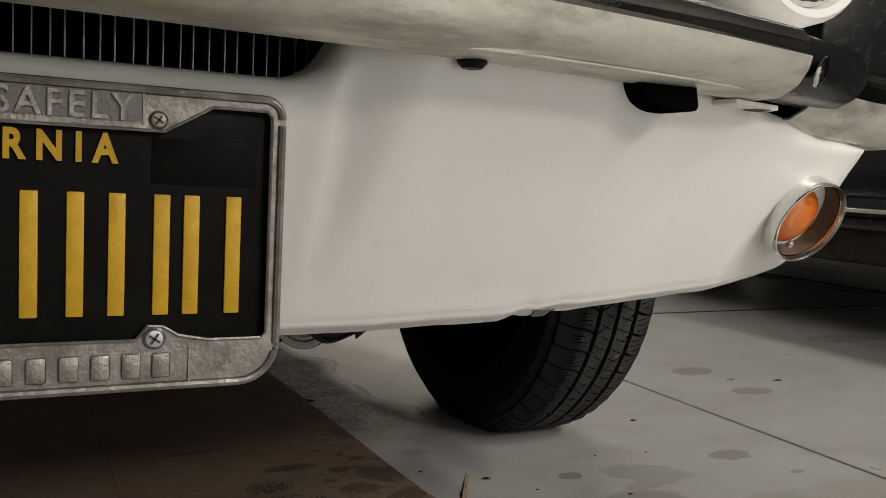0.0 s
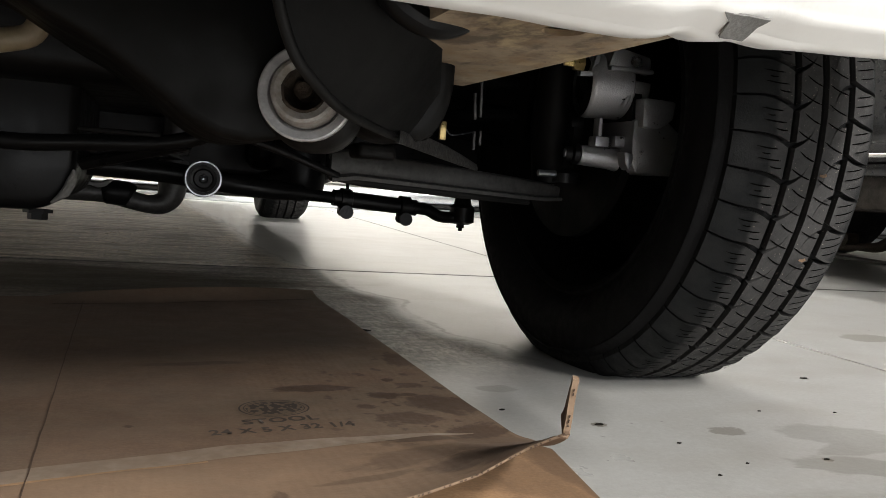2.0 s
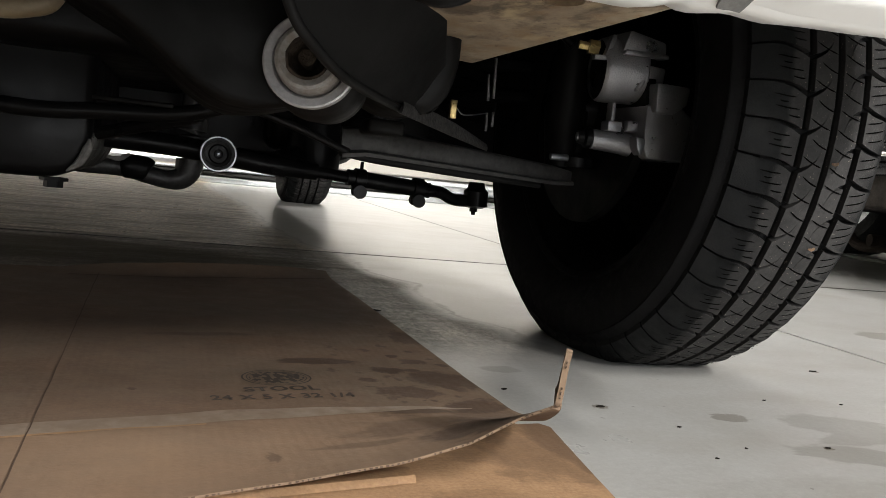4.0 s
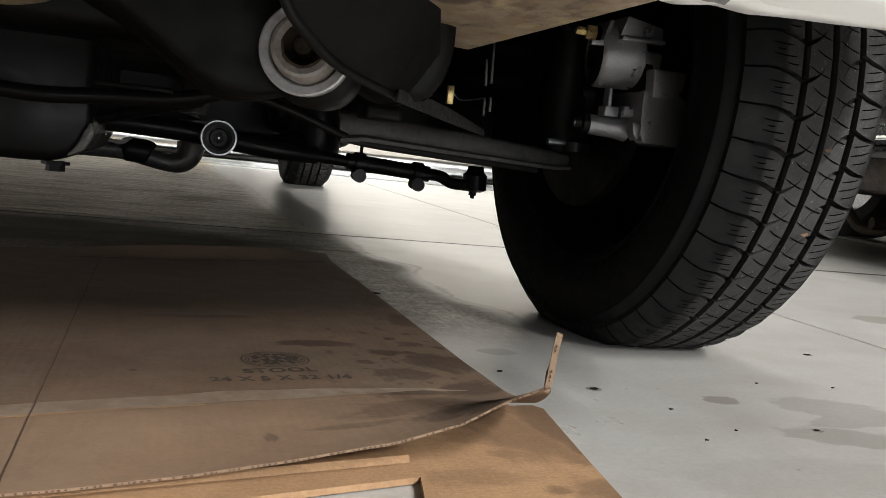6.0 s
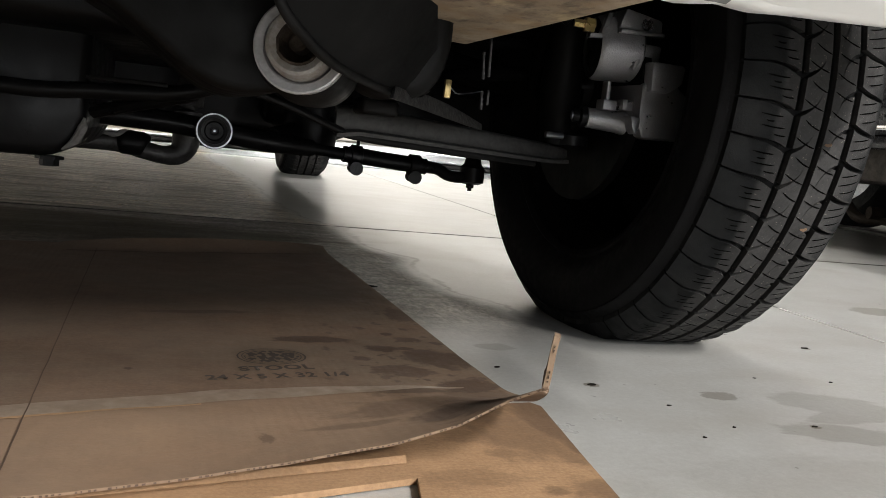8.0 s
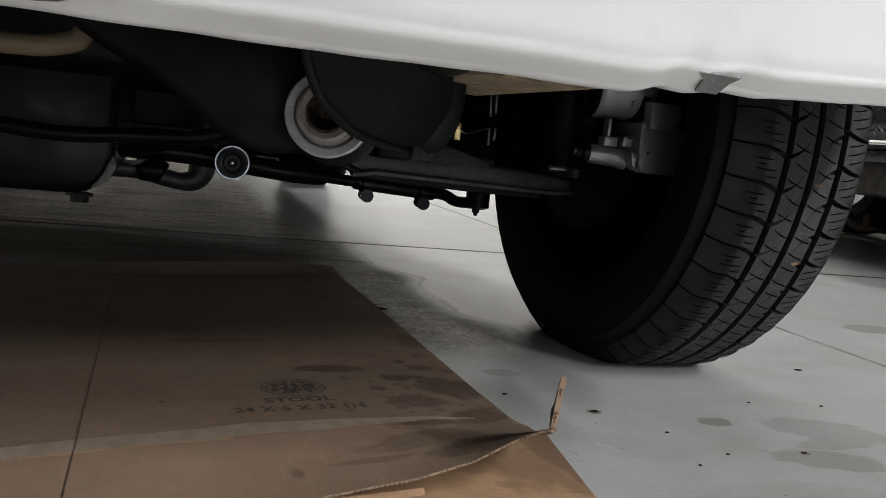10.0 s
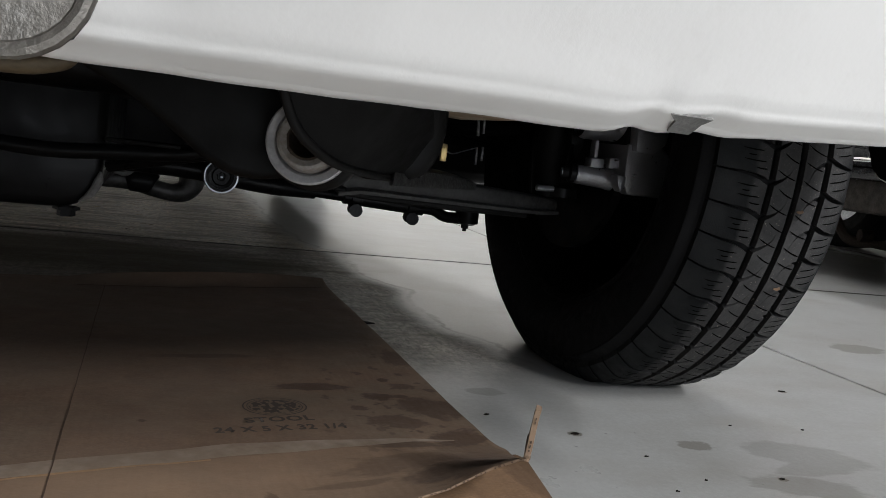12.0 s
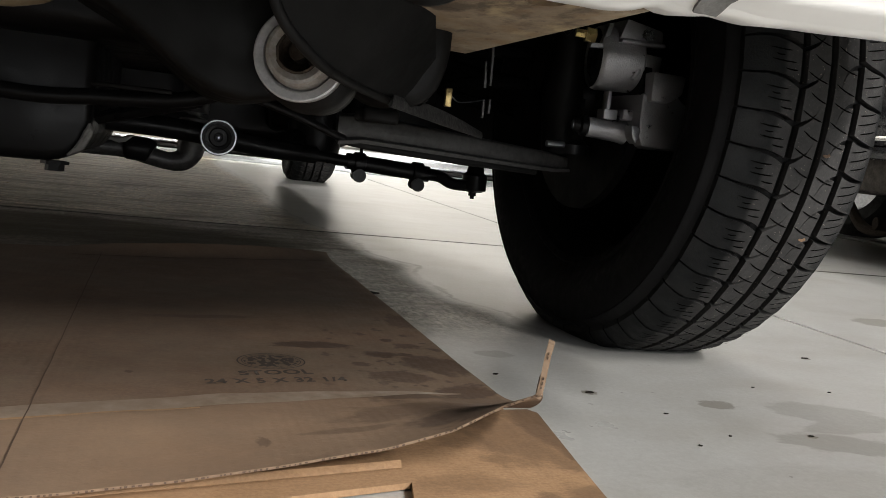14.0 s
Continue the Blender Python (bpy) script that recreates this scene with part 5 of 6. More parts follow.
bottom = holed_plate([(0.290, 0.525), (0.386, 0.525), (0.386, 0.805), (0.290, 0.805)], [(0.3455 + 0.0095 * math.cos(a), 0.567 + 0.0125 * math.sin(a)) for a in (2 * math.pi * k / 24 for k in range(24))], 0.0, 0.003)
for v in bottom.verts:
    v.co.z += 0.2655 - 0.03125 * (v.co.x - 0.29)
rail = cpart("frame_rail", prism([(0.291, 0.282), (0.385, 0.282), (0.385, 0.36), (0.291, 0.36)], 0.526, 0.804, "y", 0.003), M_RUST, "rusty bare steel frame rail")
cpart("rail_bottom", bottom, M_RUST, "rusty rail underside with a drain hole", None, 20)
for x in (0.2915, 0.3845):
    cpart("rail_side", box((x - 0.0015, 0.525, 0.2640 if x > 0.3 else 0.2670), (x + 0.0015, 0.805, 0.284), 0.001), M_RUST, "")
cpart("frame_rail_rear", box((0.29, 0.81, 0.30), (0.386, 1.6, 0.38), 0.006), M_BLACK, "black frame rail")
cpart("frame_rail_other", box((2 * CX - 0.386, 0.525, 0.30), (2 * CX - 0.29, 1.6, 0.38), 0.006), M_BLACK, "black frame rail")

# curved front crossmember that drops to the strut mount
curve = [(0.03, 0.300), (0.08, 0.283), (0.115, 0.262), (0.142, 0.249), (0.161, 0.236), (0.176, 0.2245), (0.190, 0.2140), (0.205, 0.2065), (0.222, 0.2045), (0.240, 0.2075), (0.262, 0.214), (0.285, 0.222), (0.31, 0.235), (0.33, 0.30), (0.33, 0.40), (0.03, 0.40)]
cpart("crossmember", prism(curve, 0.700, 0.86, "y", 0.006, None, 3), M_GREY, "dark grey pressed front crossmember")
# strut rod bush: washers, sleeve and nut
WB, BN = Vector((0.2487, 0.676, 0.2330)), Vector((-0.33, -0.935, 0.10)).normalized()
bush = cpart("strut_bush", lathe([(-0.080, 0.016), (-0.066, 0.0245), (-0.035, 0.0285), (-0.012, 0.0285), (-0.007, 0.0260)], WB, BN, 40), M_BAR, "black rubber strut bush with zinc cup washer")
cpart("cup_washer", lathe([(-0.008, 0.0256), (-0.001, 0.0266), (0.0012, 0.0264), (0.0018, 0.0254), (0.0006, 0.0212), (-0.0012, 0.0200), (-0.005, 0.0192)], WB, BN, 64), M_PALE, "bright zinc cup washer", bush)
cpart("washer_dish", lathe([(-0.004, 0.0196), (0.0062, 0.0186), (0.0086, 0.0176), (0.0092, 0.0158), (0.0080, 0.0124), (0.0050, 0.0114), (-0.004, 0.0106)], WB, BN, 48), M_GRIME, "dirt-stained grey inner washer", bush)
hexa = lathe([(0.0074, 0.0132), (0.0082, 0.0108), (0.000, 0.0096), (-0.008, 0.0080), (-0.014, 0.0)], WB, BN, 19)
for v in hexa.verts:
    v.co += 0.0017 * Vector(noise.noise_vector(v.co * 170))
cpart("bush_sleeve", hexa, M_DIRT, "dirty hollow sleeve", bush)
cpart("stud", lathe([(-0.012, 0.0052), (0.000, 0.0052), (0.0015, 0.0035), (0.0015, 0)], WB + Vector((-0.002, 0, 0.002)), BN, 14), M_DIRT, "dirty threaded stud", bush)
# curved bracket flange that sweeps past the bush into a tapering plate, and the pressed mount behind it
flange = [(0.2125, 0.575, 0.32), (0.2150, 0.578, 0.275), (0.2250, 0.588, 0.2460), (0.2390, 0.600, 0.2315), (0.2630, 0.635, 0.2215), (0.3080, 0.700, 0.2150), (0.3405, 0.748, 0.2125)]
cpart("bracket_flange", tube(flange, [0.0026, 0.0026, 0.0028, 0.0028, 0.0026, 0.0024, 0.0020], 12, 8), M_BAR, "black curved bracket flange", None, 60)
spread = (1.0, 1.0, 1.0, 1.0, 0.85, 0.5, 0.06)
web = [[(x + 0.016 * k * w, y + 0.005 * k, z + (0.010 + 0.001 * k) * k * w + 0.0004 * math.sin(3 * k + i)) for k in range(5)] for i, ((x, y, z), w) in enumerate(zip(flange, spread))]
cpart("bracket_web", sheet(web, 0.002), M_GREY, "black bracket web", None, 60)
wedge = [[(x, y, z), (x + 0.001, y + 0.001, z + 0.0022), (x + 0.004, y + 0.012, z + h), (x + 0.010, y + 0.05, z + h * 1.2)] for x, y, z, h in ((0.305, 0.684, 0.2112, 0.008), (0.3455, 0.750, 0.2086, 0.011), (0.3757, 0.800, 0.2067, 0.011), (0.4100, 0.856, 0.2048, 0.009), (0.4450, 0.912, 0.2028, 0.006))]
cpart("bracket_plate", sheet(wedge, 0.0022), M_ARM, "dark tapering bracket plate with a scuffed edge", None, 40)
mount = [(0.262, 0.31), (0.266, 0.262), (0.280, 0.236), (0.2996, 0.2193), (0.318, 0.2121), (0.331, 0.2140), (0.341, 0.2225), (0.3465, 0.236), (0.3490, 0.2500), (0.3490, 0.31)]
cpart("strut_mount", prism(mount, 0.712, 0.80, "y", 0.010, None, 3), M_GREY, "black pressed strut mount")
cpart("mount_block", box((0.3246, 0.862, 0.2046), (0.3555, 0.90, 0.2170), 0.0035, 3), M_BAR, "dark steel block")
cpart("mount_loop", tube([(0.262, 0.60, 0.33), (0.268, 0.60, 0.283), (0.285, 0.602, 0.2675), (0.305, 0.605, 0.268), (0.322, 0.61, 0.285), (0.33, 0.61, 0.33)], 0.0075, 12), M_BLACK, "black looped hose")
# lower control arm
arm = bmesh.new()
a0, a1 = Vector((0.318, 0.932, 0.2040)), Vector((0.584, 1.020, 0.1905))
rows = []
for k in range(13):
    t = k / 12
    p = a0.lerp(a1, t)
    hgt = 0.0215 * (1 - 0.30 * t) * (1 if k < 11 else 0.96 if k == 11 else 0.72)
    d = 0.030 - 0.008 * t
    z = p.z - (0.004 if k == 0 else 0)
    rows.append([(p.x + 0.3 * d, p.y + d * 2, z + hgt * 0.35), (p.x, p.y + 0.010, z + hgt * 0.5), (p.x, p.y + 0.002, z + hgt * 0.42), (p.x, p.y, z + hgt * 0.3), (p.x, p.y, z - hgt * 0.35), (p.x, p.y + 0.001, z - hgt * 0.5), (p.x, p.y - 0.008, z - hgt * 0.62)])
cpart("control_arm", sheet(rows, 0.0035), M_ARM, "black pressed-steel lower control arm, worn along its face", None, 50)
cpart("arm_flange", tube([(0.318, 0.932, 0.1875), (0.354, 0.943, 0.1850), (0.45, 0.974, 0.1810), (0.541, 1.005, 0.1765)], [0.003, 0.0045, 0.005, 0.003], 10, 6), M_BAR, "black lower flange")
cpart("arm_link", tube([(0.19, 0.892, 0.226), (0.269, 0.914, 0.2065), (0.324, 0.931, 0.1885)], 0.0035, 10, 5), M_BLACK, "thin black brace")
cpart("ball_joint", lathe([(0, 0.020), (0.010, 0.020), (0.016, 0.012), (0.03, 0.009), (0.06, 0.009)], (0.59, 1.03, 0.200), (0, 0, 1), 20), M_BLACK, "black ball joint")
# hub carrier, disc, shield
cpart("brake_disc", lathe([(0, 0.06), (0, 0.125), (0.010, 0.125), (0.010, 0.06)], (0.612, WY, CZ), (1, 0, 0), 48, None, True), M_GREY, "dark brake disc")
cpart("spindle", lathe([(0, 0.018), (0.02, 0.028), (0.045, 0.032), (0.06, 0.06)], (0.565, WY, CZ), (1, 0, 0), 24), M_BLACK, "black spindle")
cpart("knuckle", tube([(0.575, 1.035, 0.20), (0.572, 1.03, 0.26), (0.568, 1.02, 0.33), (0.56, 1.02, 0.40)], [0.016, 0.022, 0.018, 0.014], 14), M_GREY, "black steering knuckle")
# spring takes the unlit black so that its highlights don't show
cpart("coil_spring", tube([(0.50 + 0.045 * math.cos(a), 1.08 + 0.045 * math.sin(a), 0.24 + 0.0052 * a) for a in (k * math.pi / 8 for k in range(100))], 0.007, 10, 0), M_VOID, "black coil spring")
cal = cpart("brake_caliper", prism([(0.611, 0.266), (0.650, 0.268), (0.668, 0.255), (0.668, 0.214), (0.618, 0.2135), (0.612, 0.225)], 0.930, 1.00, "y", 0.004), M_CAST, "grey cast-iron brake caliper")
CA = (1, -0.16, 0.03)
cpart("caliper_cylinder", lathe([(0.0, 0.0292), (0.003, 0.0312), (0.006, 0.0318), (0.042, 0.0318), (0.044, 0.030)], (0.574, 0.972, 0.2975), CA, 40), M_CAST, "round cast caliper cylinder", cal)
# inner face in black, its shaded look put into the colour
cpart("cylinder_face", lathe([(-0.001, 0.0), (-0.001, 0.018), (0.001, 0.021), (0.003, 0.0300)], (0.574, 0.972, 0.2975), CA, 36), M_BLACK, "inner face painted black as shade", cal)
cpart("caliper_bridge", prism([(0.583, 0.3135), (0.632, 0.3150), (0.631, 0.3280), (0.590, 0.335)], 0.940, 1.00, "y", 0.003), M_CAST, "", cal)
cpart("bridge_rib", prism([(0.583, 0.3105), (0.632, 0.3115), (0.631, 0.3155), (0.584, 0.3150)], 0.934, 0.95, "y", 0.0015), M_CAST, "", cal)
cpart("caliper_lug", prism([(0.614, 0.304), (0.632, 0.303), (0.631, 0.288), (0.610, 0.285)], 0.938, 0.970, "y", 0.002), M_CAST, "", cal)
cpart("cylinder_flat", prism([(0.598, 0.305), (0.613, 0.305), (0.610, 0.286), (0.604, 0.276), (0.6005, 0.279), (0.606, 0.290)], 0.936, 0.955, "y", 0.002), M_CAST, "", cal)
cpart("caliper_block", prism([(0.6145, 0.2865), (0.652, 0.2860), (0.650, 0.268), (0.636, 0.258), (0.616, 0.258)], 0.921, 0.96, "y", 0.003), M_CAST, "", cal)
cpart("guide_pin", lathe([(0, 0.0), (0, 0.0100), (0.030, 0.0110), (0.040, 0.0125), (0.041, 0)], (0.575, 0.968, 0.2285), (1, -0.2, -0.04), 22), M_CAST, "", cal)
cpart("pin_boot", lathe([(0, 0.0), (0, 0.0065), (0.006, 0.0072), (0.008, 0.0105), (0.013, 0.0105), (0.013, 0)], (0.5615, 0.972, 0.2295), (1, -0.2, -0.03), 18), M_BLACK, "black rubber pin boot", cal)
cpart("pin_face", lathe([(0, 0.0), (0, 0.0045), (0.001, 0.0045)], (0.5605, 0.972, 0.2295), (1, -0.2, -0.03), 18), M_ZINC, "", cal)
cpart("pin_clip", box((0.5825, 0.950, 0.2375), (0.5980, 0.966, 0.2475), 0.0015), M_CAST, "", cal)
cpart("pin_clip_end", box((0.6005, 0.944, 0.2385), (0.6125, 0.962, 0.2495), 0.002), M_CAST, "", cal)
cpart("cast_web", box((0.5865, 0.953, 0.2475), (0.5905, 0.965, 0.2655), 0.001), M_CAST, "", cal)
cpart("cast_nub", prism([(0.6005, 0.2335), (0.6120, 0.2320), (0.6110, 0.2210), (0.6080, 0.2150), (0.6030, 0.2220)], 0.925, 0.94, "y", 0.002), M_CAST, "", cal)
cpart("bleed_fitting", lathe([(0, 0.0), (0, 0.0042), (0.010, 0.0045), (0.010, 0.0075), (0.020, 0.0075), (0.020, 0)], (0.548, 0.965, 0.3175), (1, -0.2, -0.06), 6), M_BRASS, "brass hose fitting", cal)
cpart("fitting_frame", prism([(0.5575, 0.3075), (0.5685, 0.3085), (0.5745, 0.3290), (0.5790, 0.3290), (0.5735, 0.3045), (0.5570, 0.3030)], 0.946, 0.953, "y", 0.0006), M_CAST, "", cal)
cpart("brake_hose", tube([(0.552, 0.985, 0.32), (0.52, 1.0, 0.345), (0.48, 1.03, 0.33), (0.46, 1.05, 0.38)], 0.005, 10), M_BLACK, "black brake hose")
for x, dx, za, zb in ((0.4735, 0.0035, 0.255, 0.281), (0.4790, 0.0025, 0.258, 0.298), (0.4745, 0.001, 0.225, 0.2435), (0.4805, 0.0, 0.230, 0.2445)):
    cpart("spring_seat_strip", prism([(x - 0.0014 + dx * 0, za), (x + 0.0014, za), (x + 0.0012 - dx * 0.6, zb), (x - 0.0012 - dx * 0.6, zb)], 1.0, 1.003, "y", 0.0004), M_ARM, "thin scuffed grey strip")
cpart("brass_tab", box((0.4025, 0.898, 0.2265), (0.4085, 0.902, 0.2425), 0.0008), M_BRASS, "small bright brass tab")
cpart("thin_wire", tube([(0.409, 0.900, 0.2355), (0.428, 0.94, 0.234), (0.453, 0.98, 0.238), (0.474, 1.0, 0.243)], 0.0006, 6), M_ZINC, "thin wire")
cpart("pinch_bolt", lathe([(0, 0.0), (0, 0.0035), (0.02, 0.0035), (0.02, 0)], (0.552, 1.01, 0.208), (1, 0, 0.02), 12), M_ZINC, "bright bolt end")
# steering links
link = tube([(-0.22, 1.20, 0.18), (0.0, 1.185, 0.183), (0.12, 1.190, 0.1800), (0.185, 1.202, 0.1775), (0.23, 1.205, 0.1730), (0.29, 1.212, 0.167), (0.345, 1.225, 0.164)], [0.013, 0.0125, 0.0120, 0.0120, 0.012, 0.012, 0.010], 16)
cpart("centre_link", link, M_BLACK, "black steering centre link")
eye = cpart("link_eye", lathe([(0, 0), (0, 0.0190), (0.004, 0.0205), (0.026, 0.0205), (0.030, 0.019), (0.030, 0)], (0.2275, 1.205, 0.1735), (-0.02, -1, 0), 36), M_BLACK, "black link eye with a bright rim")
cpart("eye_rim", lathe([(0, 0.0180), (0, 0.0196), (0.0016, 0.0196), (0.0016, 0.0180)], (0.2270, 1.1752, 0.1735), (-0.02, -1, 0), 40, None, True), M_ZINC, "thin bright ring", eye)
cpart("eye_boss", lathe([(0, 0.0150), (0.002, 0.0146), (0.0015, 0.011), (0.003, 0.0095), (0.003, 0.005), (0.001, 0.004)], (0.2270, 1.1752, 0.1735), (-0.02, -1, 0), 36), M_BLACK, "", eye)
cpart("grease_nipple", lathe([(0, 0.0026), (0.005, 0.0022), (0.007, 0.0012), (0.007, 0)], (0.2270, 1.1740, 0.1735), (-0.02, -1, 0), 14), M_ZINC, "bright grease nipple", eye)
rod = cpart("tie_rod", tube([(0.335, 1.222, 0.1645), (0.39, 1.235, 0.1605)], 0.0072, 14, 0), M_BLACK, "black adjustable tie rod with two clamps")
cpart("sleeve", tube([(0.385, 1.2345, 0.1612), (0.495, 1.243, 0.1545)], 0.0102, 18, 0), M_BLACK, "", rod)
for x, y, z in ((0.401, 1.2365, 0.160), (0.479, 1.242, 0.1555)):
    clamp = lathe([(-0.0075, 0.0105), (-0.0065, 0.0132), (0.0065, 0.0132), (0.0075, 0.0105)], (x, y, z), (1, 0.07, -0.06), 20)
    cpart("clamp", clamp, M_BLACK, "", rod)
    cpart("clamp_ear", box((x - 0.0075, y - 0.004, z - 0.0215), (x + 0.0075, y + 0.004, z - 0.008), 0.003), M_BLACK, "", rod)
    cpart("clamp_bolt", lathe([(0, 0), (0, 0.0085), (0.004, 0.0085), (0.004, 0.0055), (0.022, 0.0055), (0.022, 0.007), (0.026, 0.007), (0.026, 0)], (x, y - 0.014, z - 0.0155), (0, 1, 0), 14), M_BLACK, "", rod)
cpart("clamp_stub", lathe([(0, 0.0022), (0.012, 0.0022), (0.012, 0)], (0.403, 1.236, 0.170), (0, 0, 1), 8), M_BLACK, "", rod)
cpart("outer_rod", tube([(0.49, 1.2425, 0.155), (0.512, 1.245, 0.153), (0.528, 1.247, 0.146), (0.545, 1.249, 0.1450), (0.56, 1.25, 0.147)], [0.0078, 0.0078, 0.0075, 0.0078, 0.010], 14), M_BLACK, "", rod)
cpart("rod_end", lathe([(0, 0), (0, 0.010), (0.003, 0.0165), (0.022, 0.0165), (0.026, 0.012), (0.034, 0.010)], (0.562, 1.25, 0.137), (0, 0, 1), 20), M_BLACK, "", rod)
cpart("rod_nut", lathe([(0, 0.0), (0, 0.003), (0.004, 0.003), (0.004, 0.0055), (0.010, 0.0055)], (0.561, 1.25, 0.128), (0, 0, 1), 6), M_BLACK, "", rod)
# idler / steering box, engine oil pan, crossbar, exhaust
cpart("steering_box", lathe([(0, 0), (0, 0.022), (0.008, 0.034), (0.04, 0.036), (0.09, 0.03), (0.12, 0.02)], (0.355, 1.32, 0.158), (0, 0, 1), 24), M_BLACK, "black steering box")
cpart("idler_bracket", tube([(0.30, 1.27, 0.172), (0.33, 1.30, 0.178), (0.40, 1.34, 0.20), (0.43, 1.36, 0.28)], [0.012, 0.016, 0.018, 0.018], 12), M_BLACK, "black idler bracket")
pan_profile = [(-0.21, 0.34), (-0.21, 0.175), (-0.195, 0.150), (-0.15, 0.1375), (0.07, 0.1375), (0.092, 0.1425), (0.104, 0.157), (0.110, 0.175), (0.112, 0.34)]
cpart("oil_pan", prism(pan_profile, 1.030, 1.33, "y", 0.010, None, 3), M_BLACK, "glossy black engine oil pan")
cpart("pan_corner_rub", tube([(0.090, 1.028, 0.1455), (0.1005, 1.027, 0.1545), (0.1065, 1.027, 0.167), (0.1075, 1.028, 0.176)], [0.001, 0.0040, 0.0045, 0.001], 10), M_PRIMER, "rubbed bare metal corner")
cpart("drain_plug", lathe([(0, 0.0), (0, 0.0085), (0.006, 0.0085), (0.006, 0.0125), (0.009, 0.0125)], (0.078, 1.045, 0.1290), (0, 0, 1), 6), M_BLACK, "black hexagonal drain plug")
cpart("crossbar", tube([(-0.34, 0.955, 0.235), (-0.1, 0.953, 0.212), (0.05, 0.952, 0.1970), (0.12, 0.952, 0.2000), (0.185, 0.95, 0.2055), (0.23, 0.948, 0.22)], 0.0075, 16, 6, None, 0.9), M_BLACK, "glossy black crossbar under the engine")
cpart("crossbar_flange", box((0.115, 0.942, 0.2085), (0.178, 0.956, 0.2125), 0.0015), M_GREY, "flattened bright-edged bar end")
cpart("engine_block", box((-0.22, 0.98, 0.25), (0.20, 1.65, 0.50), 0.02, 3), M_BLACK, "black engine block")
cpart("pan_stay", tube([(0.115, 1.03, 0.182), (0.15, 1.0, 0.192), (0.2, 0.96, 0.206)], 0.006, 10), M_BLACK, "black stay rod")
pipe = [(-0.20, 1.34, 0.150), (0.04, 1.362, 0.1440), (0.115, 1.368, 0.1430), (0.148, 1.370, 0.1365), (0.172, 1.372, 0.1320), (0.189, 1.374, 0.1345), (0.1985, 1.376, 0.1460), (0.2008, 1.377, 0.165), (0.2010, 1.378, 0.20), (0.206, 1.380, 0.28)]
cpart("exhaust_pipe", tube(pipe, [0.0120, 0.0120, 0.0120, 0.0118, 0.0118, 0.0145, 0.0175, 0.0186, 0.0186, 0.018], 22), M_ARM, "dark grey exhaust down-pipe with a tight bend")
cpart("pipe_collar", tube([(0.117, 1.364, 0.1450), (0.122, 1.364, 0.1452), (0.146, 1.366, 0.1435), (0.152, 1.366, 0.1415)], [0.0125, 0.0160, 0.0160, 0.0125], 18, 3), M_BLACK, "black clamped pipe joint")
cpart("pipe_clip", prism([(0.094, 0.1575), (0.100, 0.1590), (0.106, 0.1565), (0.116, 0.1570), (0.126, 0.1625), (0.130, 0.1610), (0.120, 0.1525), (0.112, 0.1505), (0.104, 0.1530), (0.098, 0.1530)], 1.330, 1.336, "y", 0.0006), M_PRIMER, "bare metal pipe clip")
cpart("coolant_hose", tube([(-0.12, 0.86, 0.262), (0.03, 0.872, 0.262), (0.075, 0.876, 0.266), (0.093, 0.878, 0.280), (0.096, 0.88, 0.33)], 0.0085, 14), M_TAN, "tan hose with a bend")
cpart("hose_collar", lathe([(0, 0.0105), (0.008, 0.0105)], (0.094, 0.879, 0.288), (0.1, 0, 1), 18), M_BLACK, "")
cpart("rear_axle", tube([(2 * CX - 0.62, RY, 0.262), (0.62, RY, 0.262)], 0.04, 18, 0), M_BLACK, "black rear axle")
cpart("rear_spring", box((0.50, 2.95, 0.315), (0.55, 4.2, 0.34), 0.006), M_BLACK, "black leaf spring")

for ob, parent in car_parts:
    ob.parent = parent or car
    ob.matrix_parent_inverse = Matrix.Translation(-off) if parent is None else Matrix()

# ---- the dark car beside it ----
DX = 1.85
truck = thing("parked_car", "glossy black car parked alongside, its underside in deep shade", "car", (DX + 0.85, 1.6, 0))


def tpart(name, bm, material, label="", smooth=30):
    ob = part(name, bm, material, None, label, smooth)
    ob.parent = truck
    ob.matrix_parent_inverse = Matrix.Translation((-DX - 0.85, -1.6, 0))
    return ob


side = [(-0.62, 0.36), (-0.66, 0.55), (-0.55, 0.72), (0.45, 0.86), (0.85, 0.92), (1.40, 1.40), (2.5, 1.42), (3.25, 0.98), (3.6, 0.9), (3.62, 0.36)]
tpart("body", prism(side, DX, DX + 1.69, "x", 0.03, None, 3), M_DARKCAR, "glossy black body")
tpart("chassis", box((DX + 0.05, -0.5, 0.202), (DX + 1.60, 3.4, 0.36), 0.02), M_UNDER, "brownish black underbody")
tpart("sill_trim", box((DX - 0.012, -0.35, 0.332), (DX + 0.004, 3.5, 0.344), 0.003), M_BRIGHT, "thin chrome sill trim")
tpart("sill", box((DX + 0.012, -0.4, 0.287), (DX + 0.14, 3.5, 0.39), 0.018, 3), M_DARKCAR, "black sill")
# unseen block added to keep low light from under this car
tpart("low_light_block", box((DX + 0.06, -0.60, 0.11), (DX + 1.63, -0.50, 0.40), 0.03, 3), M_DARKCAR, "added unseen black block against low light under the car")
tpart("sill_seam", box((DX + 0.006, -0.4, 0.318), (DX + 0.02, 3.5, 0.322), 0.001), M_VOID, "dark seam along the sill")
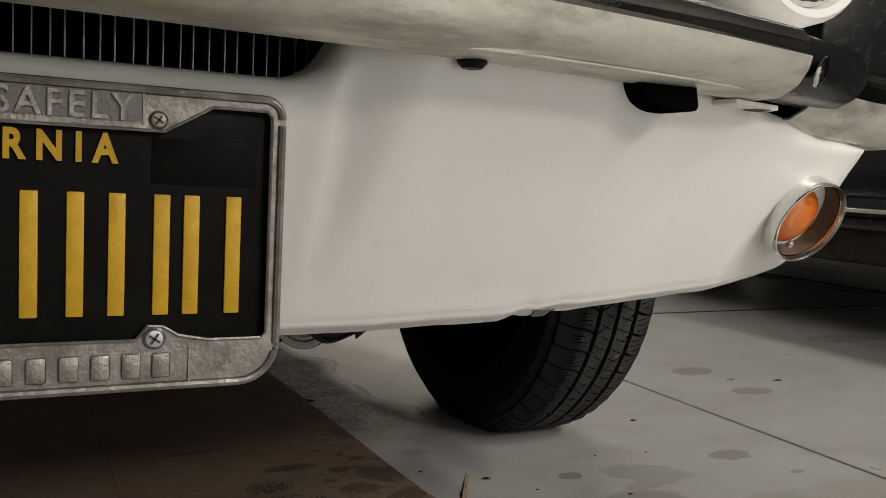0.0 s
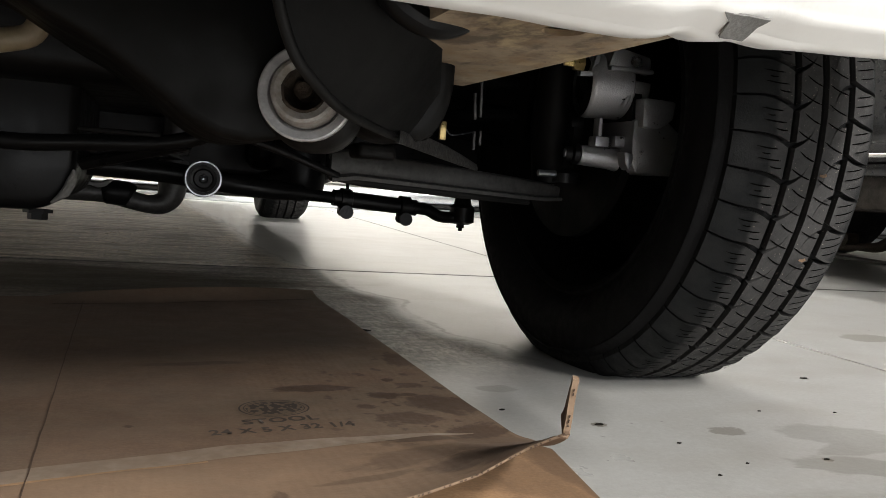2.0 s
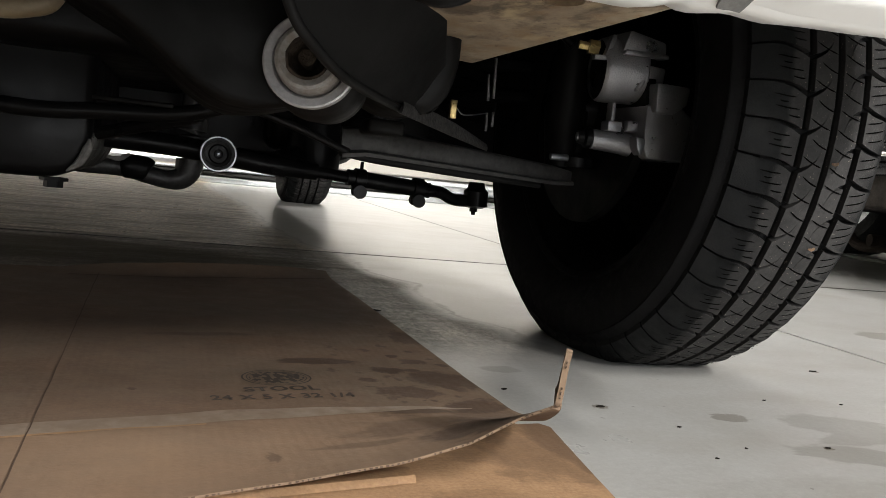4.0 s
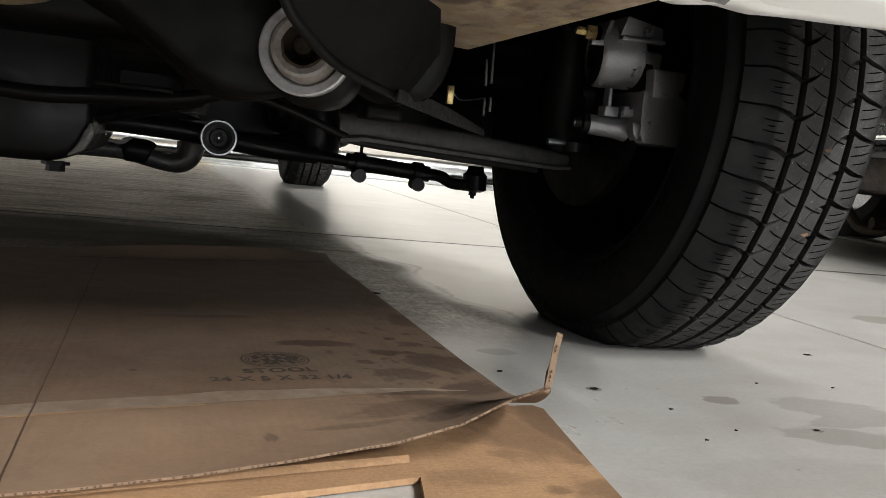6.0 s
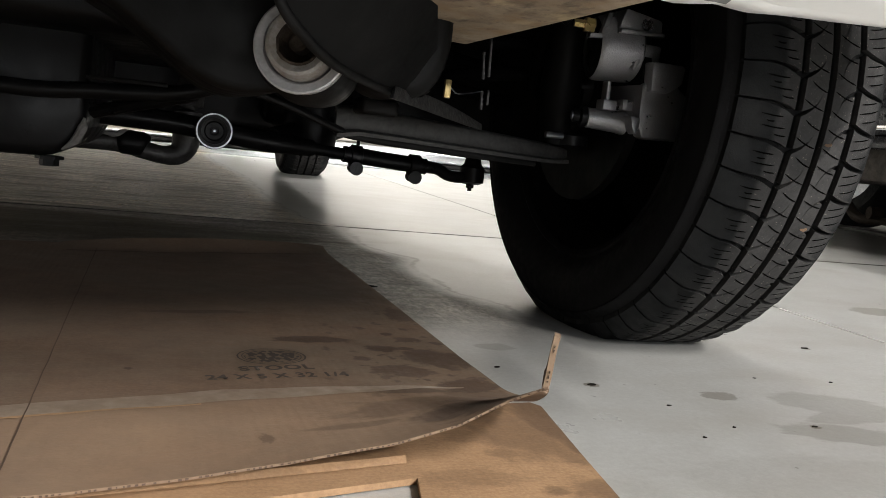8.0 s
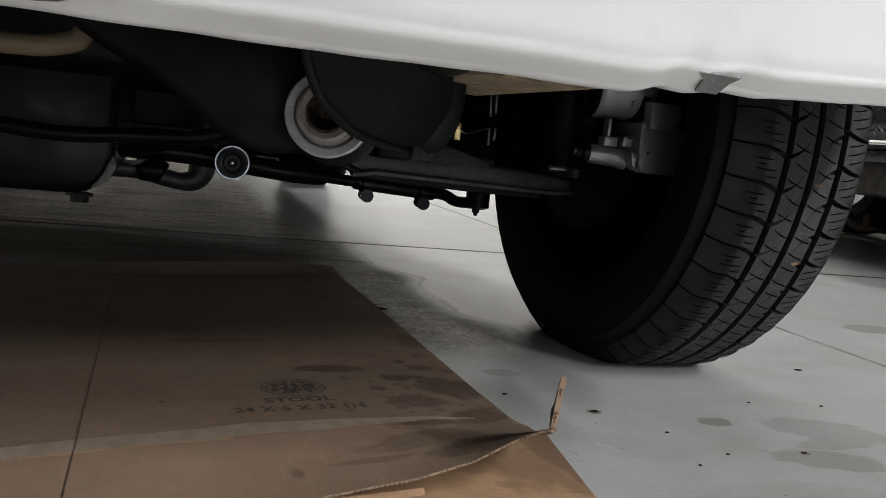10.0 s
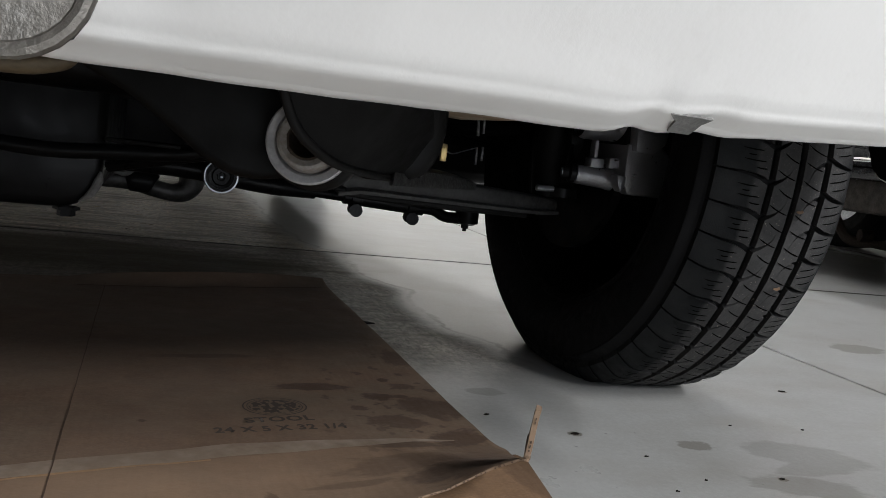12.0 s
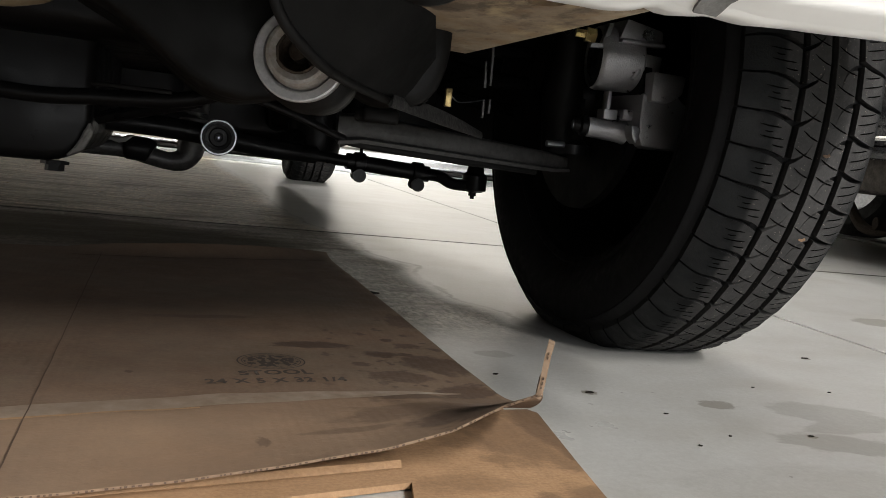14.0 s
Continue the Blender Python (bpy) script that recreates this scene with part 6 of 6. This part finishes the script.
for y in (0.62, 3.42):
    for x in (DX + 0.14, DX + 1.44):
        tpart("tyre", lathe([(-0.09, 0.2), (-0.10, 0.26), (-0.085, 0.30), (-0.07, 0.315), (0.07, 0.315), (0.085, 0.30), (0.10, 0.26), (0.09, 0.2)], (x, y, 0.312), (1, 0, 0), 40), M_RUBBER, "black tyre")
        tpart("rim", lathe([(-0.08, 0.2), (-0.05, 0.18), (-0.06, 0.05), (-0.06, 0)], (x, y, 0.312), (1, 0, 0), 32), M_ZINC, "steel rim")
tpart("suspension_link", tube([(2.96, 2.70, 0.17), (2.98, 2.80, 0.075), (3.0, 2.95, 0.055), (3.05, 3.15, 0.06), (3.08, 3.3, 0.18)], [0.020, 0.024, 0.016, 0.024, 0.02], 12), M_DIRT, "rusty brown suspension link")
tpart("link_bush", lathe([(0, 0), (0, 0.026), (0.05, 0.026), (0.05, 0)], (2.95, 2.98, 0.085), (1, -0.3, 0), 18), M_DIRT, "dirty brown bush")
# pale strip stands in for floor lit from beyond the dark car
board = thing("lit_floor_strip", "pale grey strip standing in for lit floor beyond the car", "board", (2.95, 2.4, 0))
part("board", box((-0.03, -1.9, 0.0), (0.05, 1.9, 0.012), 0.003), M_PRIMER, board)

# ---- small litter on the concrete ----
bits = random.Random(4)
for x, y, s in ((0.429, 1.212, 0.012), (0.884, 0.962, 0.0046), (0.676, 0.711, 0.0026), (0.533, 0.813, 0.0042), (1.36, 1.10, 0.010), (0.60, 0.71, 0.0018), (0.575, 0.76, 0.002), (0.465, 0.86, 0.0022), (0.80, 0.83, 0.002), (0.72, 0.84, 0.0018), (0.56, 0.69, 0.0016)):
    bm = bmesh.new()
    n = 7
    top = [bm.verts.new((s * (0.7 + 0.6 * bits.random()) * math.cos(2 * math.pi * k / n), 0.5 * s * (0.7 + 0.6 * bits.random()) * math.sin(2 * math.pi * k / n), 0.0005 + 0.0007 * bits.random())) for k in range(n)]
    low = [bm.verts.new((v.co.x * 1.1, v.co.y * 1.1, 0.0)) for v in top]
    bm.faces.new(top)
    bm.faces.new(low[::-1])
    for k in range(n):
        bm.faces.new((top[k], low[k], low[(k + 1) % n], top[(k + 1) % n]))
    ob = part("debris_scrap", bm, M_SCRAP, None, "small dark scrap of debris on the concrete")
    ob.location = (x, y, 0.0)
    tagged(ob, "", "debris", "scraps on the floor")
